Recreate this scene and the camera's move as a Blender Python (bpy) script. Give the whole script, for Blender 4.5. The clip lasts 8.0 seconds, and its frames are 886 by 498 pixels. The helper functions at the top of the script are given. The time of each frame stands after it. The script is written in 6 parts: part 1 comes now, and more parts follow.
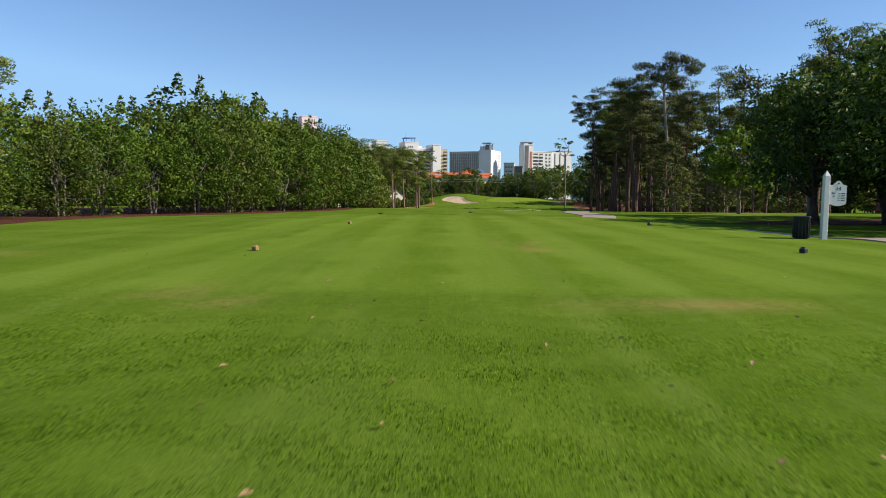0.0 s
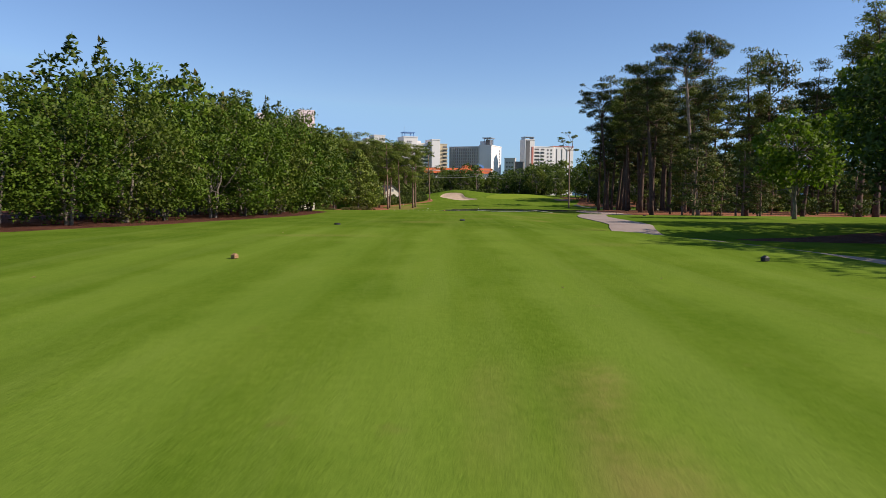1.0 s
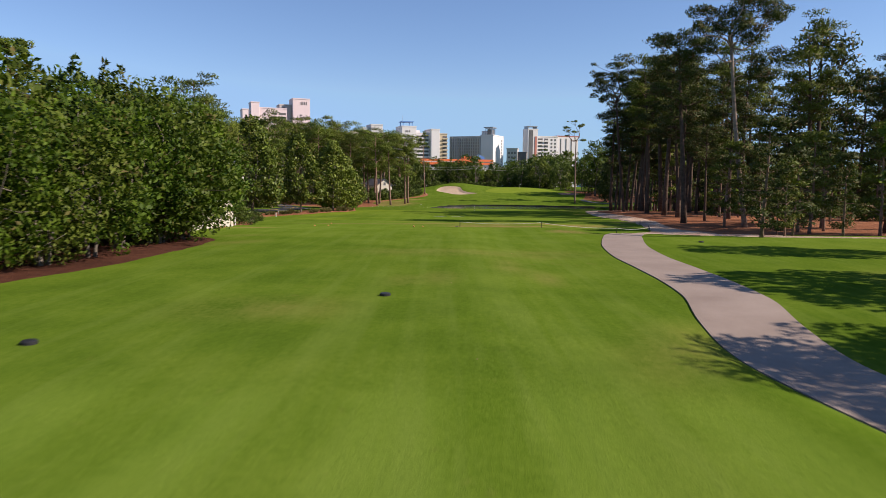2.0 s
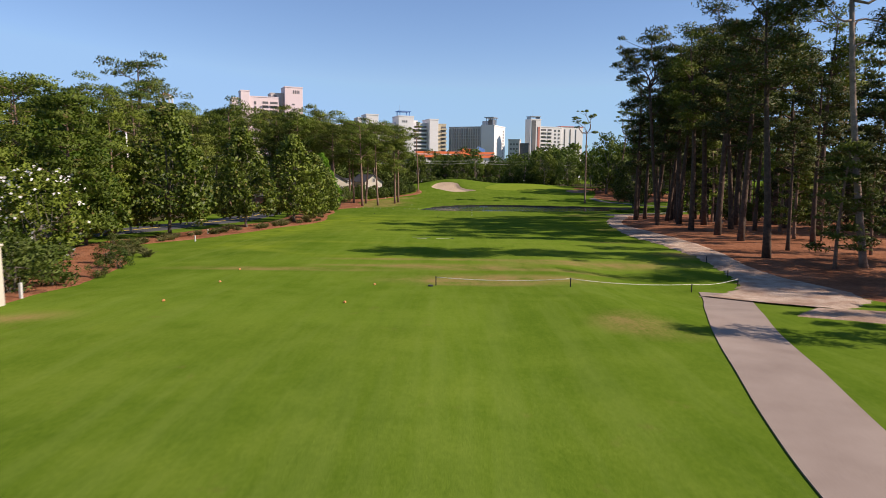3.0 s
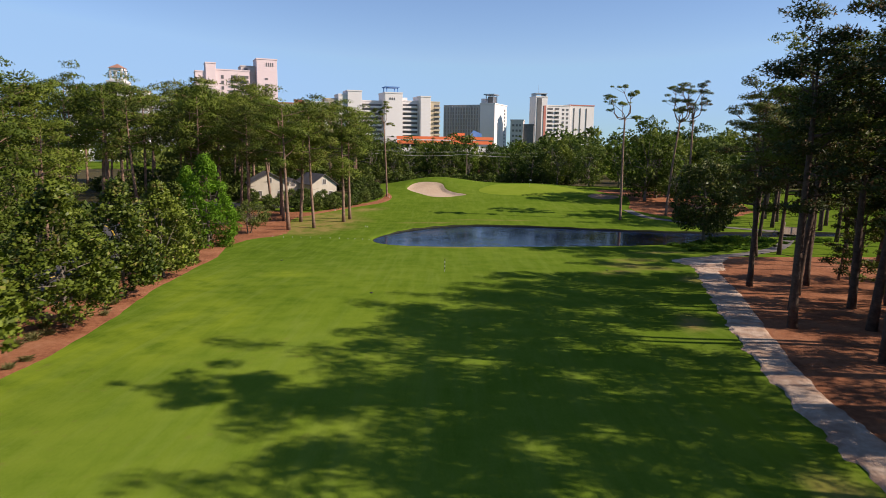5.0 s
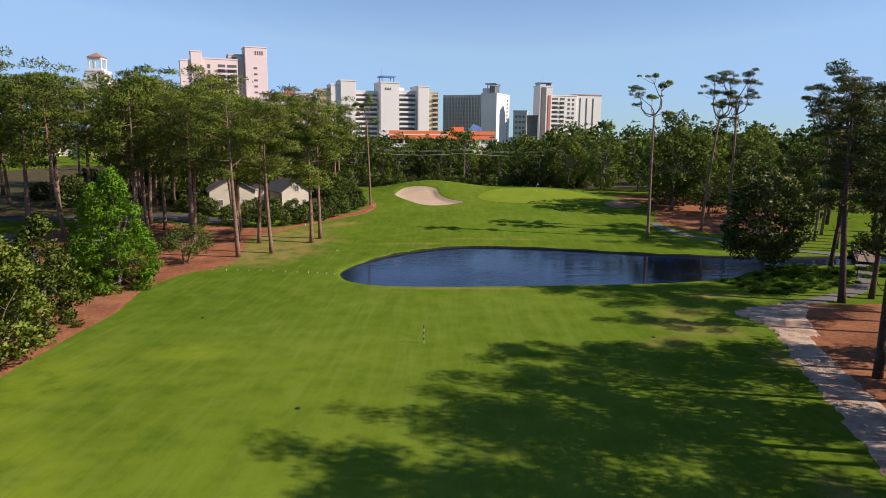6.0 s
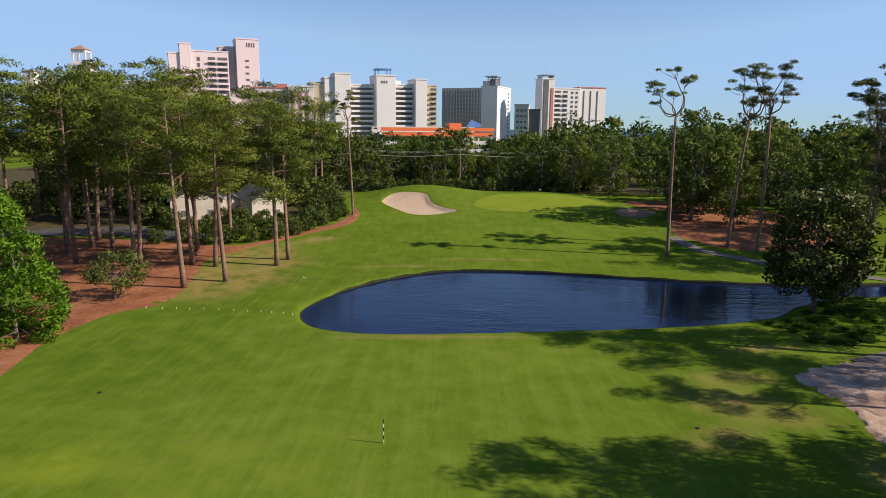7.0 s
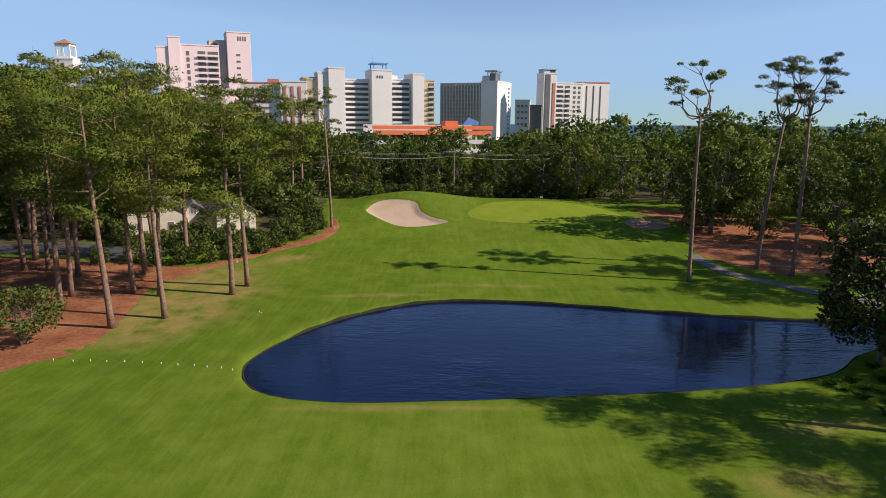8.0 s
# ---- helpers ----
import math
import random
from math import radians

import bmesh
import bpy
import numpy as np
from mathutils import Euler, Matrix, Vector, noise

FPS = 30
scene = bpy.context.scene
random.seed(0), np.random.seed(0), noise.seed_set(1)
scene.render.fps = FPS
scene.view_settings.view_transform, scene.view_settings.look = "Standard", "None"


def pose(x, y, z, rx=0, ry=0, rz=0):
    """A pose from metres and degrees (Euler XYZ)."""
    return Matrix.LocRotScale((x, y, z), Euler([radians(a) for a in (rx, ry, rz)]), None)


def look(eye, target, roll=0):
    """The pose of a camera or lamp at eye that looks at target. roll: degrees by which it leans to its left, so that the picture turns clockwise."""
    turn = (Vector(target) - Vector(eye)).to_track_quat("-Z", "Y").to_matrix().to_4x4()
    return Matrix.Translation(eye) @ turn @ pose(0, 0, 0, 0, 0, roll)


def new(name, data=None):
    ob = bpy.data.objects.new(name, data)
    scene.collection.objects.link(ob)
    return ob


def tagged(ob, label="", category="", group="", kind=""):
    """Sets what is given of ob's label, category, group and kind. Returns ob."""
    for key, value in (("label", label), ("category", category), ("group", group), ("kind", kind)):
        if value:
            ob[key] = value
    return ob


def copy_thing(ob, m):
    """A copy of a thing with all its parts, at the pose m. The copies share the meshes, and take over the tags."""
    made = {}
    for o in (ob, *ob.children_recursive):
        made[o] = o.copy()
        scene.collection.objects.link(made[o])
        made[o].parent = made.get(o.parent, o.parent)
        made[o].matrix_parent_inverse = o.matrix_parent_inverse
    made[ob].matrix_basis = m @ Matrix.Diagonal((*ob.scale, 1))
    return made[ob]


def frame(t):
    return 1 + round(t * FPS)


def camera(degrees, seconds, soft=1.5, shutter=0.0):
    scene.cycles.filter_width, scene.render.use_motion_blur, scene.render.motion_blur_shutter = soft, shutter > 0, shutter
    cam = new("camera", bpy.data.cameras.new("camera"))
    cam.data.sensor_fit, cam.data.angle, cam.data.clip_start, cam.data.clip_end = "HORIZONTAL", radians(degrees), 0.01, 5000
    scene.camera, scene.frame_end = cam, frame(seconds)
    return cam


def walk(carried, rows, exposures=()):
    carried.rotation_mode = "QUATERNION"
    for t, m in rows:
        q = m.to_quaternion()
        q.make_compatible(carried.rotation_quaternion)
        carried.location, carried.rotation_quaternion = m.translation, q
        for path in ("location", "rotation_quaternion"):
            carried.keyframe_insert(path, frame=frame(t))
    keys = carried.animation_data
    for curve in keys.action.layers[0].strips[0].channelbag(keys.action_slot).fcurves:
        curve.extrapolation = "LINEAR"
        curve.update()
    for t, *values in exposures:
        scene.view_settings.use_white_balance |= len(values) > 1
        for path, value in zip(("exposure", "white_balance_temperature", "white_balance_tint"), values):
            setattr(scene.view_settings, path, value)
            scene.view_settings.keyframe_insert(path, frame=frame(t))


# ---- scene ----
cam = camera(68.6, 8.0, soft=0.8, shutter=0.14)
PATH = [
    (0, (-0.212, 0.1, 1.43), (-0.211, 2.092, 1.255), 0.4),
    (0.5, (0.176, 5.726, 1.62), (0.177, 7.718, 1.444), 0.45),
    (1, (0.845, 12.653, 1.8), (0.845, 14.644, 1.611), 0.5),
    (2.5, (5.056, 45.624, 4.254), (5.043, 47.61, 4.02), 0.45),
    (3, (5.724, 58.688, 5.348), (5.712, 60.672, 5.098), 0.55),
    (3.5, (6.636, 73.891, 6.869), (6.622, 75.873, 6.598), 0.6),
    (4, (8.676, 91.196, 8.233), (8.658, 93.175, 7.945), 0.65),
    (4.5, (10.768, 108.508, 9.676), (10.75, 110.485, 9.37), 0.75),
    (5, (11.768, 125.54, 10.639), (11.753, 127.514, 10.321), 0.75),
    (6.5, (14.753, 161.131, 14.226), (14.727, 163.098, 13.862), 0.5),
    (7, (15.799, 168.836, 14.954), (15.771, 170.801, 14.581), 0.45),
    (7.5, (16.917, 176.638, 15.654), (16.887, 178.601, 15.271), 0.4),
    (8, (17.786, 184.139, 16.229), (17.754, 186.101, 15.84), 0.4),
]
walk(cam, [(t, look(eye, target, roll)) for t, eye, target, roll in PATH], [(0, 0.48, 6500, 12), (0.5, 0.39, 6550, 14), (1.0, 0.36, 6600, 17), (2.5, 0.40, 6750, 20), (4, 0.42, 6900, 20), (6.5, 0.40, 6850, 20), (8, 0.33, 6850, 20)])

# ---- world, sun ----
SUN = Vector((0.803, -0.138, 0.580)).normalized()     # from the ground to the sun
world = bpy.data.worlds.new("sky")
scene.world = world
world.use_nodes = True
wn = world.node_tree
sky = wn.nodes.new("ShaderNodeTexSky")
sky.sky_type = "NISHITA"
sky.sun_disc = False
sky.sun_elevation = math.asin(SUN.z)
sky.sun_rotation = math.atan2(SUN.x, SUN.y)
sky.air_density, sky.dust_density, sky.ozone_density = 1.0, 0.0, 6.0
haze = wn.nodes.new("ShaderNodeMix")
haze.data_type = "RGBA"
haze.blend_type = "DARKEN"
haze.inputs[0].default_value = 0.9
haze.inputs[7].default_value = (2.3, 4.1, 6.4, 1)      # the sky's white rim is held to a pale blue
wn.links.new(sky.outputs[0], haze.inputs[6])
wn.links.new(haze.outputs[2], wn.nodes["Background"].inputs[0])
wn.nodes["Background"].inputs[1].default_value = 0.107
lamp = bpy.data.lights.new("sun", "SUN")
lamp.energy, lamp.angle, lamp.color = 5.0, radians(0.5), (1.0, 0.92, 0.78)
sun = new("sun", lamp)
sun.matrix_world = look((200, -50, 120), Vector((200, -50, 120)) - SUN)


# ---- materials ----
def graph(name):
    m = bpy.data.materials.new(name)
    m.use_nodes = True
    t = m.node_tree
    return m, t, t.nodes["Principled BSDF"]


def node(t, kind, **inputs):
    n = t.nodes.new(kind)
    for key, value in inputs.items():
        n.inputs[key.replace("_", " ")].default_value = value
    return n


def noise_of(t, scale, detail=4.0, rough=0.55, vector=None, kind="Object"):
    n = node(t, "ShaderNodeTexNoise", Scale=scale, Detail=detail, Roughness=rough)
    if vector is None:
        vector = t.nodes.new("ShaderNodeTexCoord").outputs[kind]
    t.links.new(vector, n.inputs["Vector"])
    return n.outputs["Fac"]


def ramp(t, fac, stops):
    r = t.nodes.new("ShaderNodeValToRGB")
    el = r.color_ramp.elements
    while len(el) < len(stops):
        el.new(0.5)
    for e, (p, c) in zip(el, stops):
        e.position, e.color = p, (*c, 1) if len(c) == 3 else c
    t.links.new(fac, r.inputs[0])
    return r.outputs[0]


def mix(t, fac, a, b, mode="MIX"):
    n = t.nodes.new("ShaderNodeMix")
    n.data_type, n.blend_type = "RGBA", mode
    for s, v in (("Factor", fac), ("A", a), ("B", b)):
        sock = [i for i in n.inputs if i.name == s and (i.type == "VALUE" if s == "Factor" else i.type == "RGBA")][0]
        if isinstance(v, (int, float)):
            sock.default_value = v
        elif isinstance(v, tuple):
            sock.default_value = (*v, 1)
        else:
            t.links.new(v, sock)
    return [o for o in n.outputs if o.type == "RGBA"][0]


def maths(t, op, a, b=0.0, c=0.0, clamp=False):
    n = t.nodes.new("ShaderNodeMath")
    n.operation, n.use_clamp = op, clamp
    for i, v in enumerate((a, b, c)):
        if isinstance(v, (int, float)):
            n.inputs[i].default_value = v
        else:
            t.links.new(v, n.inputs[i])
    return n.outputs[0]


def relief(t, b, height, strength=0.3, distance=0.05):
    n = node(t, "ShaderNodeBump", Strength=strength, Distance=distance)
    t.links.new(height, n.inputs["Height"])
    t.links.new(n.outputs[0], b.inputs["Normal"])


def surface(name, dark, light, scale=3.0, fine=40.0, rough=0.8, bump=0.3, metal=0.0, distance=0.03, spec=0.3):
    """A plain material with stains at one scale and grain at another."""
    m, t, b = graph(name)
    big = noise_of(t, scale)
    small = noise_of(t, fine, 3)
    both = maths(t, "ADD", maths(t, "MULTIPLY", big, 0.6), maths(t, "MULTIPLY", small, 0.4))
    t.links.new(ramp(t, both, [(0.32, dark), (0.68, light)]), b.inputs["Base Color"])
    b.inputs["Roughness"].default_value = rough
    b.inputs["Metallic"].default_value = metal
    b.inputs["Specular IOR Level"].default_value = spec
    if bump:
        relief(t, b, small, bump, distance)
    return m


def foliage(name, dark, light, old=None, amount=0.15, rough=0.55, see=0.28, patch=0.35, spec=0.12, grain=0.45):
    """Leaves: each its own shade, patches over the crown, some light through them."""
    m, t, b = graph(name)
    isl = t.nodes.new("ShaderNodeNewGeometry").outputs["Random Per Island"]
    obj = t.nodes.new("ShaderNodeObjectInfo").outputs["Random"]
    big = noise_of(t, patch, 2)
    v = maths(t, "ADD", maths(t, "MULTIPLY_ADD", isl, grain, 0.5 * (0.45 - grain)), maths(t, "ADD", maths(t, "MULTIPLY", big, 0.5), maths(t, "MULTIPLY", obj, 0.38)))
    col = ramp(t, v, [(0.30, dark), (0.95, light)])
    if old:
        n2 = noise_of(t, 0.7, 2)
        f = ramp(t, maths(t, "ADD", n2, maths(t, "MULTIPLY", isl, 0.25)), [(0.86 - amount, (0, 0, 0)), (0.92 - amount * 0.6, (1, 1, 1))])
        col = mix(t, f, col, old)
    t.links.new(col, b.inputs["Base Color"])
    b.inputs["Roughness"].default_value = rough
    b.inputs["Specular IOR Level"].default_value = spec
    tr = t.nodes.new("ShaderNodeBsdfTranslucent")
    t.links.new(mix(t, 1.0, col, (1.0, 1.25, 0.45), "MULTIPLY"), tr.inputs["Color"])
    mx = node(t, "ShaderNodeMixShader", Fac=see)
    t.links.new(b.outputs[0], mx.inputs[1])
    t.links.new(tr.outputs[0], mx.inputs[2])
    t.links.new(mx.outputs[0], t.nodes["Material Output"].inputs["Surface"])
    return m


def turf():
    """Mown grass: patches, mowing stripes, dry and worn places, long grass; the shares come with the ground's mesh."""
    m, t, b = graph("turf")
    coord = t.nodes.new("ShaderNodeTexCoord").outputs["Object"]
    big = noise_of(t, 0.045, 3, 0.5, coord)
    mid = noise_of(t, 0.35, 4, 0.6, coord)
    fine = noise_of(t, 7.0, 4, 0.7, coord)
    blades = noise_of(t, 46.0, 3, 0.7, coord)

    def share(name):
        a = t.nodes.new("ShaderNodeAttribute")
        a.attribute_name = name
        return a.outputs["Fac"]

    v = maths(t, "ADD", maths(t, "MULTIPLY", big, 0.30), maths(t, "ADD", maths(t, "MULTIPLY", mid, 0.38), maths(t, "MULTIPLY", fine, 0.32)))
    col = ramp(t, v, [(0.36, (0.060, 0.108, 0.010)), (0.5, (0.094, 0.150, 0.0145)), (0.64, (0.138, 0.192, 0.023))])
    short = ramp(t, v, [(0.38, (0.092, 0.156, 0.012)), (0.62, (0.156, 0.220, 0.026))])
    col = mix(t, share("short"), col, short)
    sep = t.nodes.new("ShaderNodeSeparateXYZ")
    t.links.new(coord, sep.inputs[0])
    wob = maths(t, "MULTIPLY_ADD", mid, 0.6, maths(t, "MULTIPLY", sep.outputs[0], 0.40))
    stripe = maths(t, "PINGPONG", wob, 0.5)
    stripe = ramp(t, stripe, [(0.16, (0, 0, 0)), (0.34, (1, 1, 1))])
    col = mix(t, maths(t, "MULTIPLY", maths(t, "MULTIPLY", share("stripe"), stripe), 0.38), col, (0.150, 0.222, 0.030))
    col = mix(t, maths(t, "MULTIPLY", maths(t, "MULTIPLY", share("stripe"), maths(t, "SUBTRACT", 1.0, stripe)), 0.2), col, (0.066, 0.118, 0.009))
    # tufts and thin places
    col = mix(t, maths(t, "MULTIPLY", ramp(t, blades, [(0.38, (1, 1, 1)), (0.56, (0, 0, 0))]), 0.2), col, (0.0333, 0.0777, 0.00592))
    dry = maths(t, "MULTIPLY", share("dry"), ramp(t, maths(t, "ADD", maths(t, "MULTIPLY", mid, 0.6), maths(t, "MULTIPLY", fine, 0.4)), [(0.36, (0, 0, 0)), (0.58, (1, 1, 1))]), clamp=True)
    col = mix(t, dry, col, (0.262, 0.184, 0.070))
    yellow = maths(t, "MULTIPLY", share("yellow"), ramp(t, mid, [(0.3, (0.222, 0.222, 0.222)), (0.6, (1, 1, 1))]), clamp=True)
    col = mix(t, yellow, col, (0.168, 0.225, 0.018))
    mapped = node(t, "ShaderNodeMapping", Scale=(1.0, 0.10, 1.0), Rotation=(0, 0, 0.22))
    t.links.new(coord, mapped.inputs["Vector"])
    streak = noise_of(t, 1.6, 4, 0.65, mapped.outputs[0])
    col = mix(t, maths(t, "MULTIPLY", ramp(t, streak, [(0.50, (0, 0, 0)), (0.66, (1, 1, 1))]), 0.15), col, (0.170, 0.225, 0.0444))
    col = mix(t, maths(t, "MULTIPLY", ramp(t, streak, [(0.34, (1, 1, 1)), (0.46, (0, 0, 0))]), 0.15), col, (0.050, 0.102, 0.0100))
    crossed = node(t, "ShaderNodeMapping", Scale=(1.0, 0.05, 1.0), Rotation=(0, 0, -0.42))
    t.links.new(coord, crossed.inputs["Vector"])
    wheel = noise_of(t, 0.9, 3, 0.6, crossed.outputs[0])
    col = mix(t, maths(t, "MULTIPLY", ramp(t, wheel, [(0.52, (0, 0, 0)), (0.64, (1, 1, 1))]), 0.16), col, (0.170, 0.225, 0.045))
    bare = ramp(t, maths(t, "ADD", maths(t, "MULTIPLY", noise_of(t, 0.9, 5, 0.7, coord), 0.75), maths(t, "MULTIPLY", big, 0.25)), [(0.60, (0, 0, 0)), (0.72, (1, 1, 1))])
    col = mix(t, maths(t, "MULTIPLY", bare, 0.5), col, (0.165, 0.125, 0.042))
    t.links.new(col, b.inputs["Base Color"])
    b.inputs["Roughness"].default_value = 0.9
    b.inputs["Specular IOR Level"].default_value = 0.0
    relief(t, b, maths(t, "ADD", maths(t, "MULTIPLY", blades, 0.5), fine), 0.45, 0.04)
    return m


def straw(name, a, b_, c):
    """Needles and chips on the ground: streaks, clumps, small shadows between."""
    m, t, b = graph(name)
    coord = t.nodes.new("ShaderNodeTexCoord").outputs["Object"]
    big = noise_of(t, 0.25, 4, 0.6, coord)
    mid = noise_of(t, 2.2, 5, 0.7, coord)
    fine = noise_of(t, 28.0, 4, 0.7, coord)
    v = maths(t, "ADD", maths(t, "MULTIPLY", big, 0.35), maths(t, "ADD", maths(t, "MULTIPLY", mid, 0.35), maths(t, "MULTIPLY", fine, 0.3)))
    t.links.new(ramp(t, v, [(0.36, a), (0.52, b_), (0.68, c)]), b.inputs["Base Color"])
    b.inputs["Roughness"].default_value = 0.95
    b.inputs["Specular IOR Level"].default_value = 0.1
    relief(t, b, maths(t, "ADD", fine, mid), 0.7, 0.08)
    return m


def pond_water(name, colour, scale, strength):
    """Dark water with low ripples that run across the wind."""
    m, t, b = graph(name)
    b.inputs["Base Color"].default_value = (*colour, 1)
    b.inputs["Roughness"].default_value = 0.09
    b.inputs["Specular Tint"].default_value = (0.55, 0.78, 1.0, 1)
    b.inputs["IOR"].default_value = 1.33
    b.inputs["Specular IOR Level"].default_value = 0.5
    coord = t.nodes.new("ShaderNodeTexCoord").outputs["Object"]
    mapped = node(t, "ShaderNodeMapping", Scale=(0.35, 1.0, 1.0), Rotation=(0, 0, 0.12))
    t.links.new(coord, mapped.inputs["Vector"])
    calm = ramp(t, noise_of(t, 0.05, 2, 0.5, coord), [(0.40, (0.25, 0.25, 0.25)), (0.62, (1, 1, 1))])
    ripples = maths(t, "ADD", noise_of(t, scale, 3, 0.55, mapped.outputs[0]), maths(t, "MULTIPLY", noise_of(t, scale * 0.25, 2, 0.5, mapped.outputs[0]), 1.6))
    relief(t, b, maths(t, "MULTIPLY", ripples, calm), strength, 0.11)
    return m


TURF = turf()
STRAW = straw("pine_straw", (0.108, 0.036, 0.017), (0.285, 0.115, 0.056), (0.400, 0.200, 0.112))
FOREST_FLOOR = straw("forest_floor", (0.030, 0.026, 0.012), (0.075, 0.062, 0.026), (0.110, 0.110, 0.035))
MULCH = straw("mulch", (0.0344, 0.01376, 0.0086), (0.0903, 0.0344, 0.02064), (0.1634, 0.0731, 0.043))


def path_sand():
    """Loose pale sand with drifts of brown straw and trodden hollows."""
    m, t, b = graph("sand")
    coord = t.nodes.new("ShaderNodeTexCoord").outputs["Object"]
    big = noise_of(t, 0.55, 5, 0.65, coord)
    mid = noise_of(t, 3.0, 5, 0.7, coord)
    fine = noise_of(t, 30.0, 4, 0.7, coord)
    v = maths(t, "ADD", maths(t, "MULTIPLY", mid, 0.6), maths(t, "MULTIPLY", fine, 0.4))
    col = ramp(t, v, [(0.36, (0.370, 0.260, 0.185)), (0.52, (0.580, 0.445, 0.340)), (0.66, (0.710, 0.580, 0.465))])
    drift = ramp(t, maths(t, "ADD", maths(t, "MULTIPLY", big, 0.7), maths(t, "MULTIPLY", mid, 0.3)), [(0.44, (0, 0, 0)), (0.57, (1, 1, 1))])
    col = mix(t, maths(t, "MULTIPLY", drift, 0.62), col, (0.270, 0.140, 0.085))
    t.links.new(col, b.inputs["Base Color"])
    b.inputs["Roughness"].default_value = 0.95
    b.inputs["Specular IOR Level"].default_value = 0.1
    relief(t, b, maths(t, "ADD", mid, maths(t, "MULTIPLY", fine, 0.5)), 0.9, 0.15)
    return m


SAND = path_sand()
BUNKER_SAND = straw("bunker_sand", (0.390, 0.285, 0.190), (0.465, 0.350, 0.245), (0.520, 0.400, 0.290))
# browner bunker sand: dappled tree shade is mixed into its colour
SHADED_SAND = straw("littered_sand", (0.160, 0.088, 0.058), (0.300, 0.190, 0.130), (0.420, 0.300, 0.215))
CONCRETE = surface("concrete", (0.225, 0.170, 0.136), (0.340, 0.270, 0.222), 0.5, 30, 0.85, 0.25)
# path grey kept dark to carry the tree shade lying on it
SHADED_PATH = surface("worn_path", (0.100, 0.088, 0.082), (0.180, 0.160, 0.148), 0.5, 30, 0.9, 0.25)
ASPHALT = surface("asphalt", (0.045, 0.045, 0.050), (0.085, 0.083, 0.085), 0.4, 50, 0.9, 0.3)
POND_WATER = pond_water("pond_water", (0.0018, 0.0075, 0.034), 2.2, 0.45)
SEA_WATER = surface("sea_water", (0.030, 0.080, 0.130), (0.045, 0.105, 0.160), 0.02, 0.3, 0.7, 0, spec=0.05)
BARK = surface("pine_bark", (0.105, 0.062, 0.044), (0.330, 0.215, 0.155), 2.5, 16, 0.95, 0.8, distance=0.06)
# darker copy of the bark, with the shade on wood and oak trunks in it
BARK_SHADED = surface("dark_pine_bark", (0.036, 0.024, 0.018), (0.145, 0.096, 0.070), 2.5, 16, 0.95, 0.8, distance=0.06)
BARK_PALE = surface("weathered_pine_bark", (0.150, 0.108, 0.080), (0.370, 0.280, 0.215), 2.0, 14, 0.95, 0.7, distance=0.05)
BARK_GREY = surface("grey_bark", (0.085, 0.070, 0.055), (0.260, 0.225, 0.185), 2.0, 14, 0.95, 0.7, distance=0.05)
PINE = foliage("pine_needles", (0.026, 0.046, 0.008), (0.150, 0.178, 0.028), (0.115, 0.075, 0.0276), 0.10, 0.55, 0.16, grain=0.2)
# same needles, lighter: sunlight on the left-hand pines put into the colour
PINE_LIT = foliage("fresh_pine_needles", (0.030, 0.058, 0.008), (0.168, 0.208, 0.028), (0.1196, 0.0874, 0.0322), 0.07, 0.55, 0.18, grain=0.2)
# same needles, darker: the wood's shaded side put into the colour
PINE_SHADED = foliage("shaded_pine_needles", (0.018, 0.032, 0.008), (0.085, 0.105, 0.022), (0.115, 0.066, 0.028), 0.16, 0.55, 0.14, grain=0.2)
LEAF_HEDGE = foliage("thicket_leaves", (0.022, 0.052, 0.006), (0.118, 0.180, 0.018), (0.110, 0.090, 0.030), 0.08, 0.5, 0.24, 0.35, 0.12)
LEAF_GLOSS = foliage("glossy_oak_leaves", (0.026, 0.046, 0.008), (0.150, 0.180, 0.034), (0.150, 0.130, 0.050), 0.10, 0.45, 0.14, 0.5, 0.2)
LEAF_OLIVE = foliage("olive_leaves", (0.026, 0.050, 0.008), (0.130, 0.165, 0.026), (0.120, 0.095, 0.034), 0.10, 0.5, 0.24, 0.35, 0.12)
LEAF_OAK = foliage("oak_leaves", (0.022, 0.047, 0.009), (0.100, 0.140, 0.027), None, 0.1, 0.5, 0.22)
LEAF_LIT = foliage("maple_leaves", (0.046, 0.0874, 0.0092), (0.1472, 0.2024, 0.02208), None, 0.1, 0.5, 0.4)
LEAF_MAG = foliage("magnolia_leaves", (0.018, 0.038, 0.005), (0.172, 0.218, 0.028), (0.200, 0.165, 0.054), 0.09, 0.45, 0.13, 0.5, 0.16)
LEAF_CYP = foliage("cypress_leaves", (0.060, 0.140, 0.010), (0.175, 0.330, 0.026), None, 0.1, 0.6, 0.35)
LEAF_FAR = foliage("wood_leaves", (0.036, 0.064, 0.012), (0.165, 0.195, 0.036), None, 0.1, 0.6, 0.25, 0.1)
LEAF_SHRUB = foliage("shrub_leaves", (0.03312, 0.06072, 0.01104), (0.1196, 0.1518, 0.03496), None, 0.1, 0.5, 0.25)
GRASS_TAN = foliage("tan_grass", (0.095, 0.100, 0.035), (0.230, 0.210, 0.090), None, 0.1, 0.7, 0.25, 1.0)
GRASS_BED = foliage("border_grass", (0.040, 0.090, 0.012), (0.120, 0.200, 0.035), None, 0.1, 0.6, 0.3, 1.0)
BLADE = foliage("grass_blades", (0.110, 0.205, 0.008), (0.180, 0.300, 0.014), None, 0.1, 0.6, 0.45, 0.4)
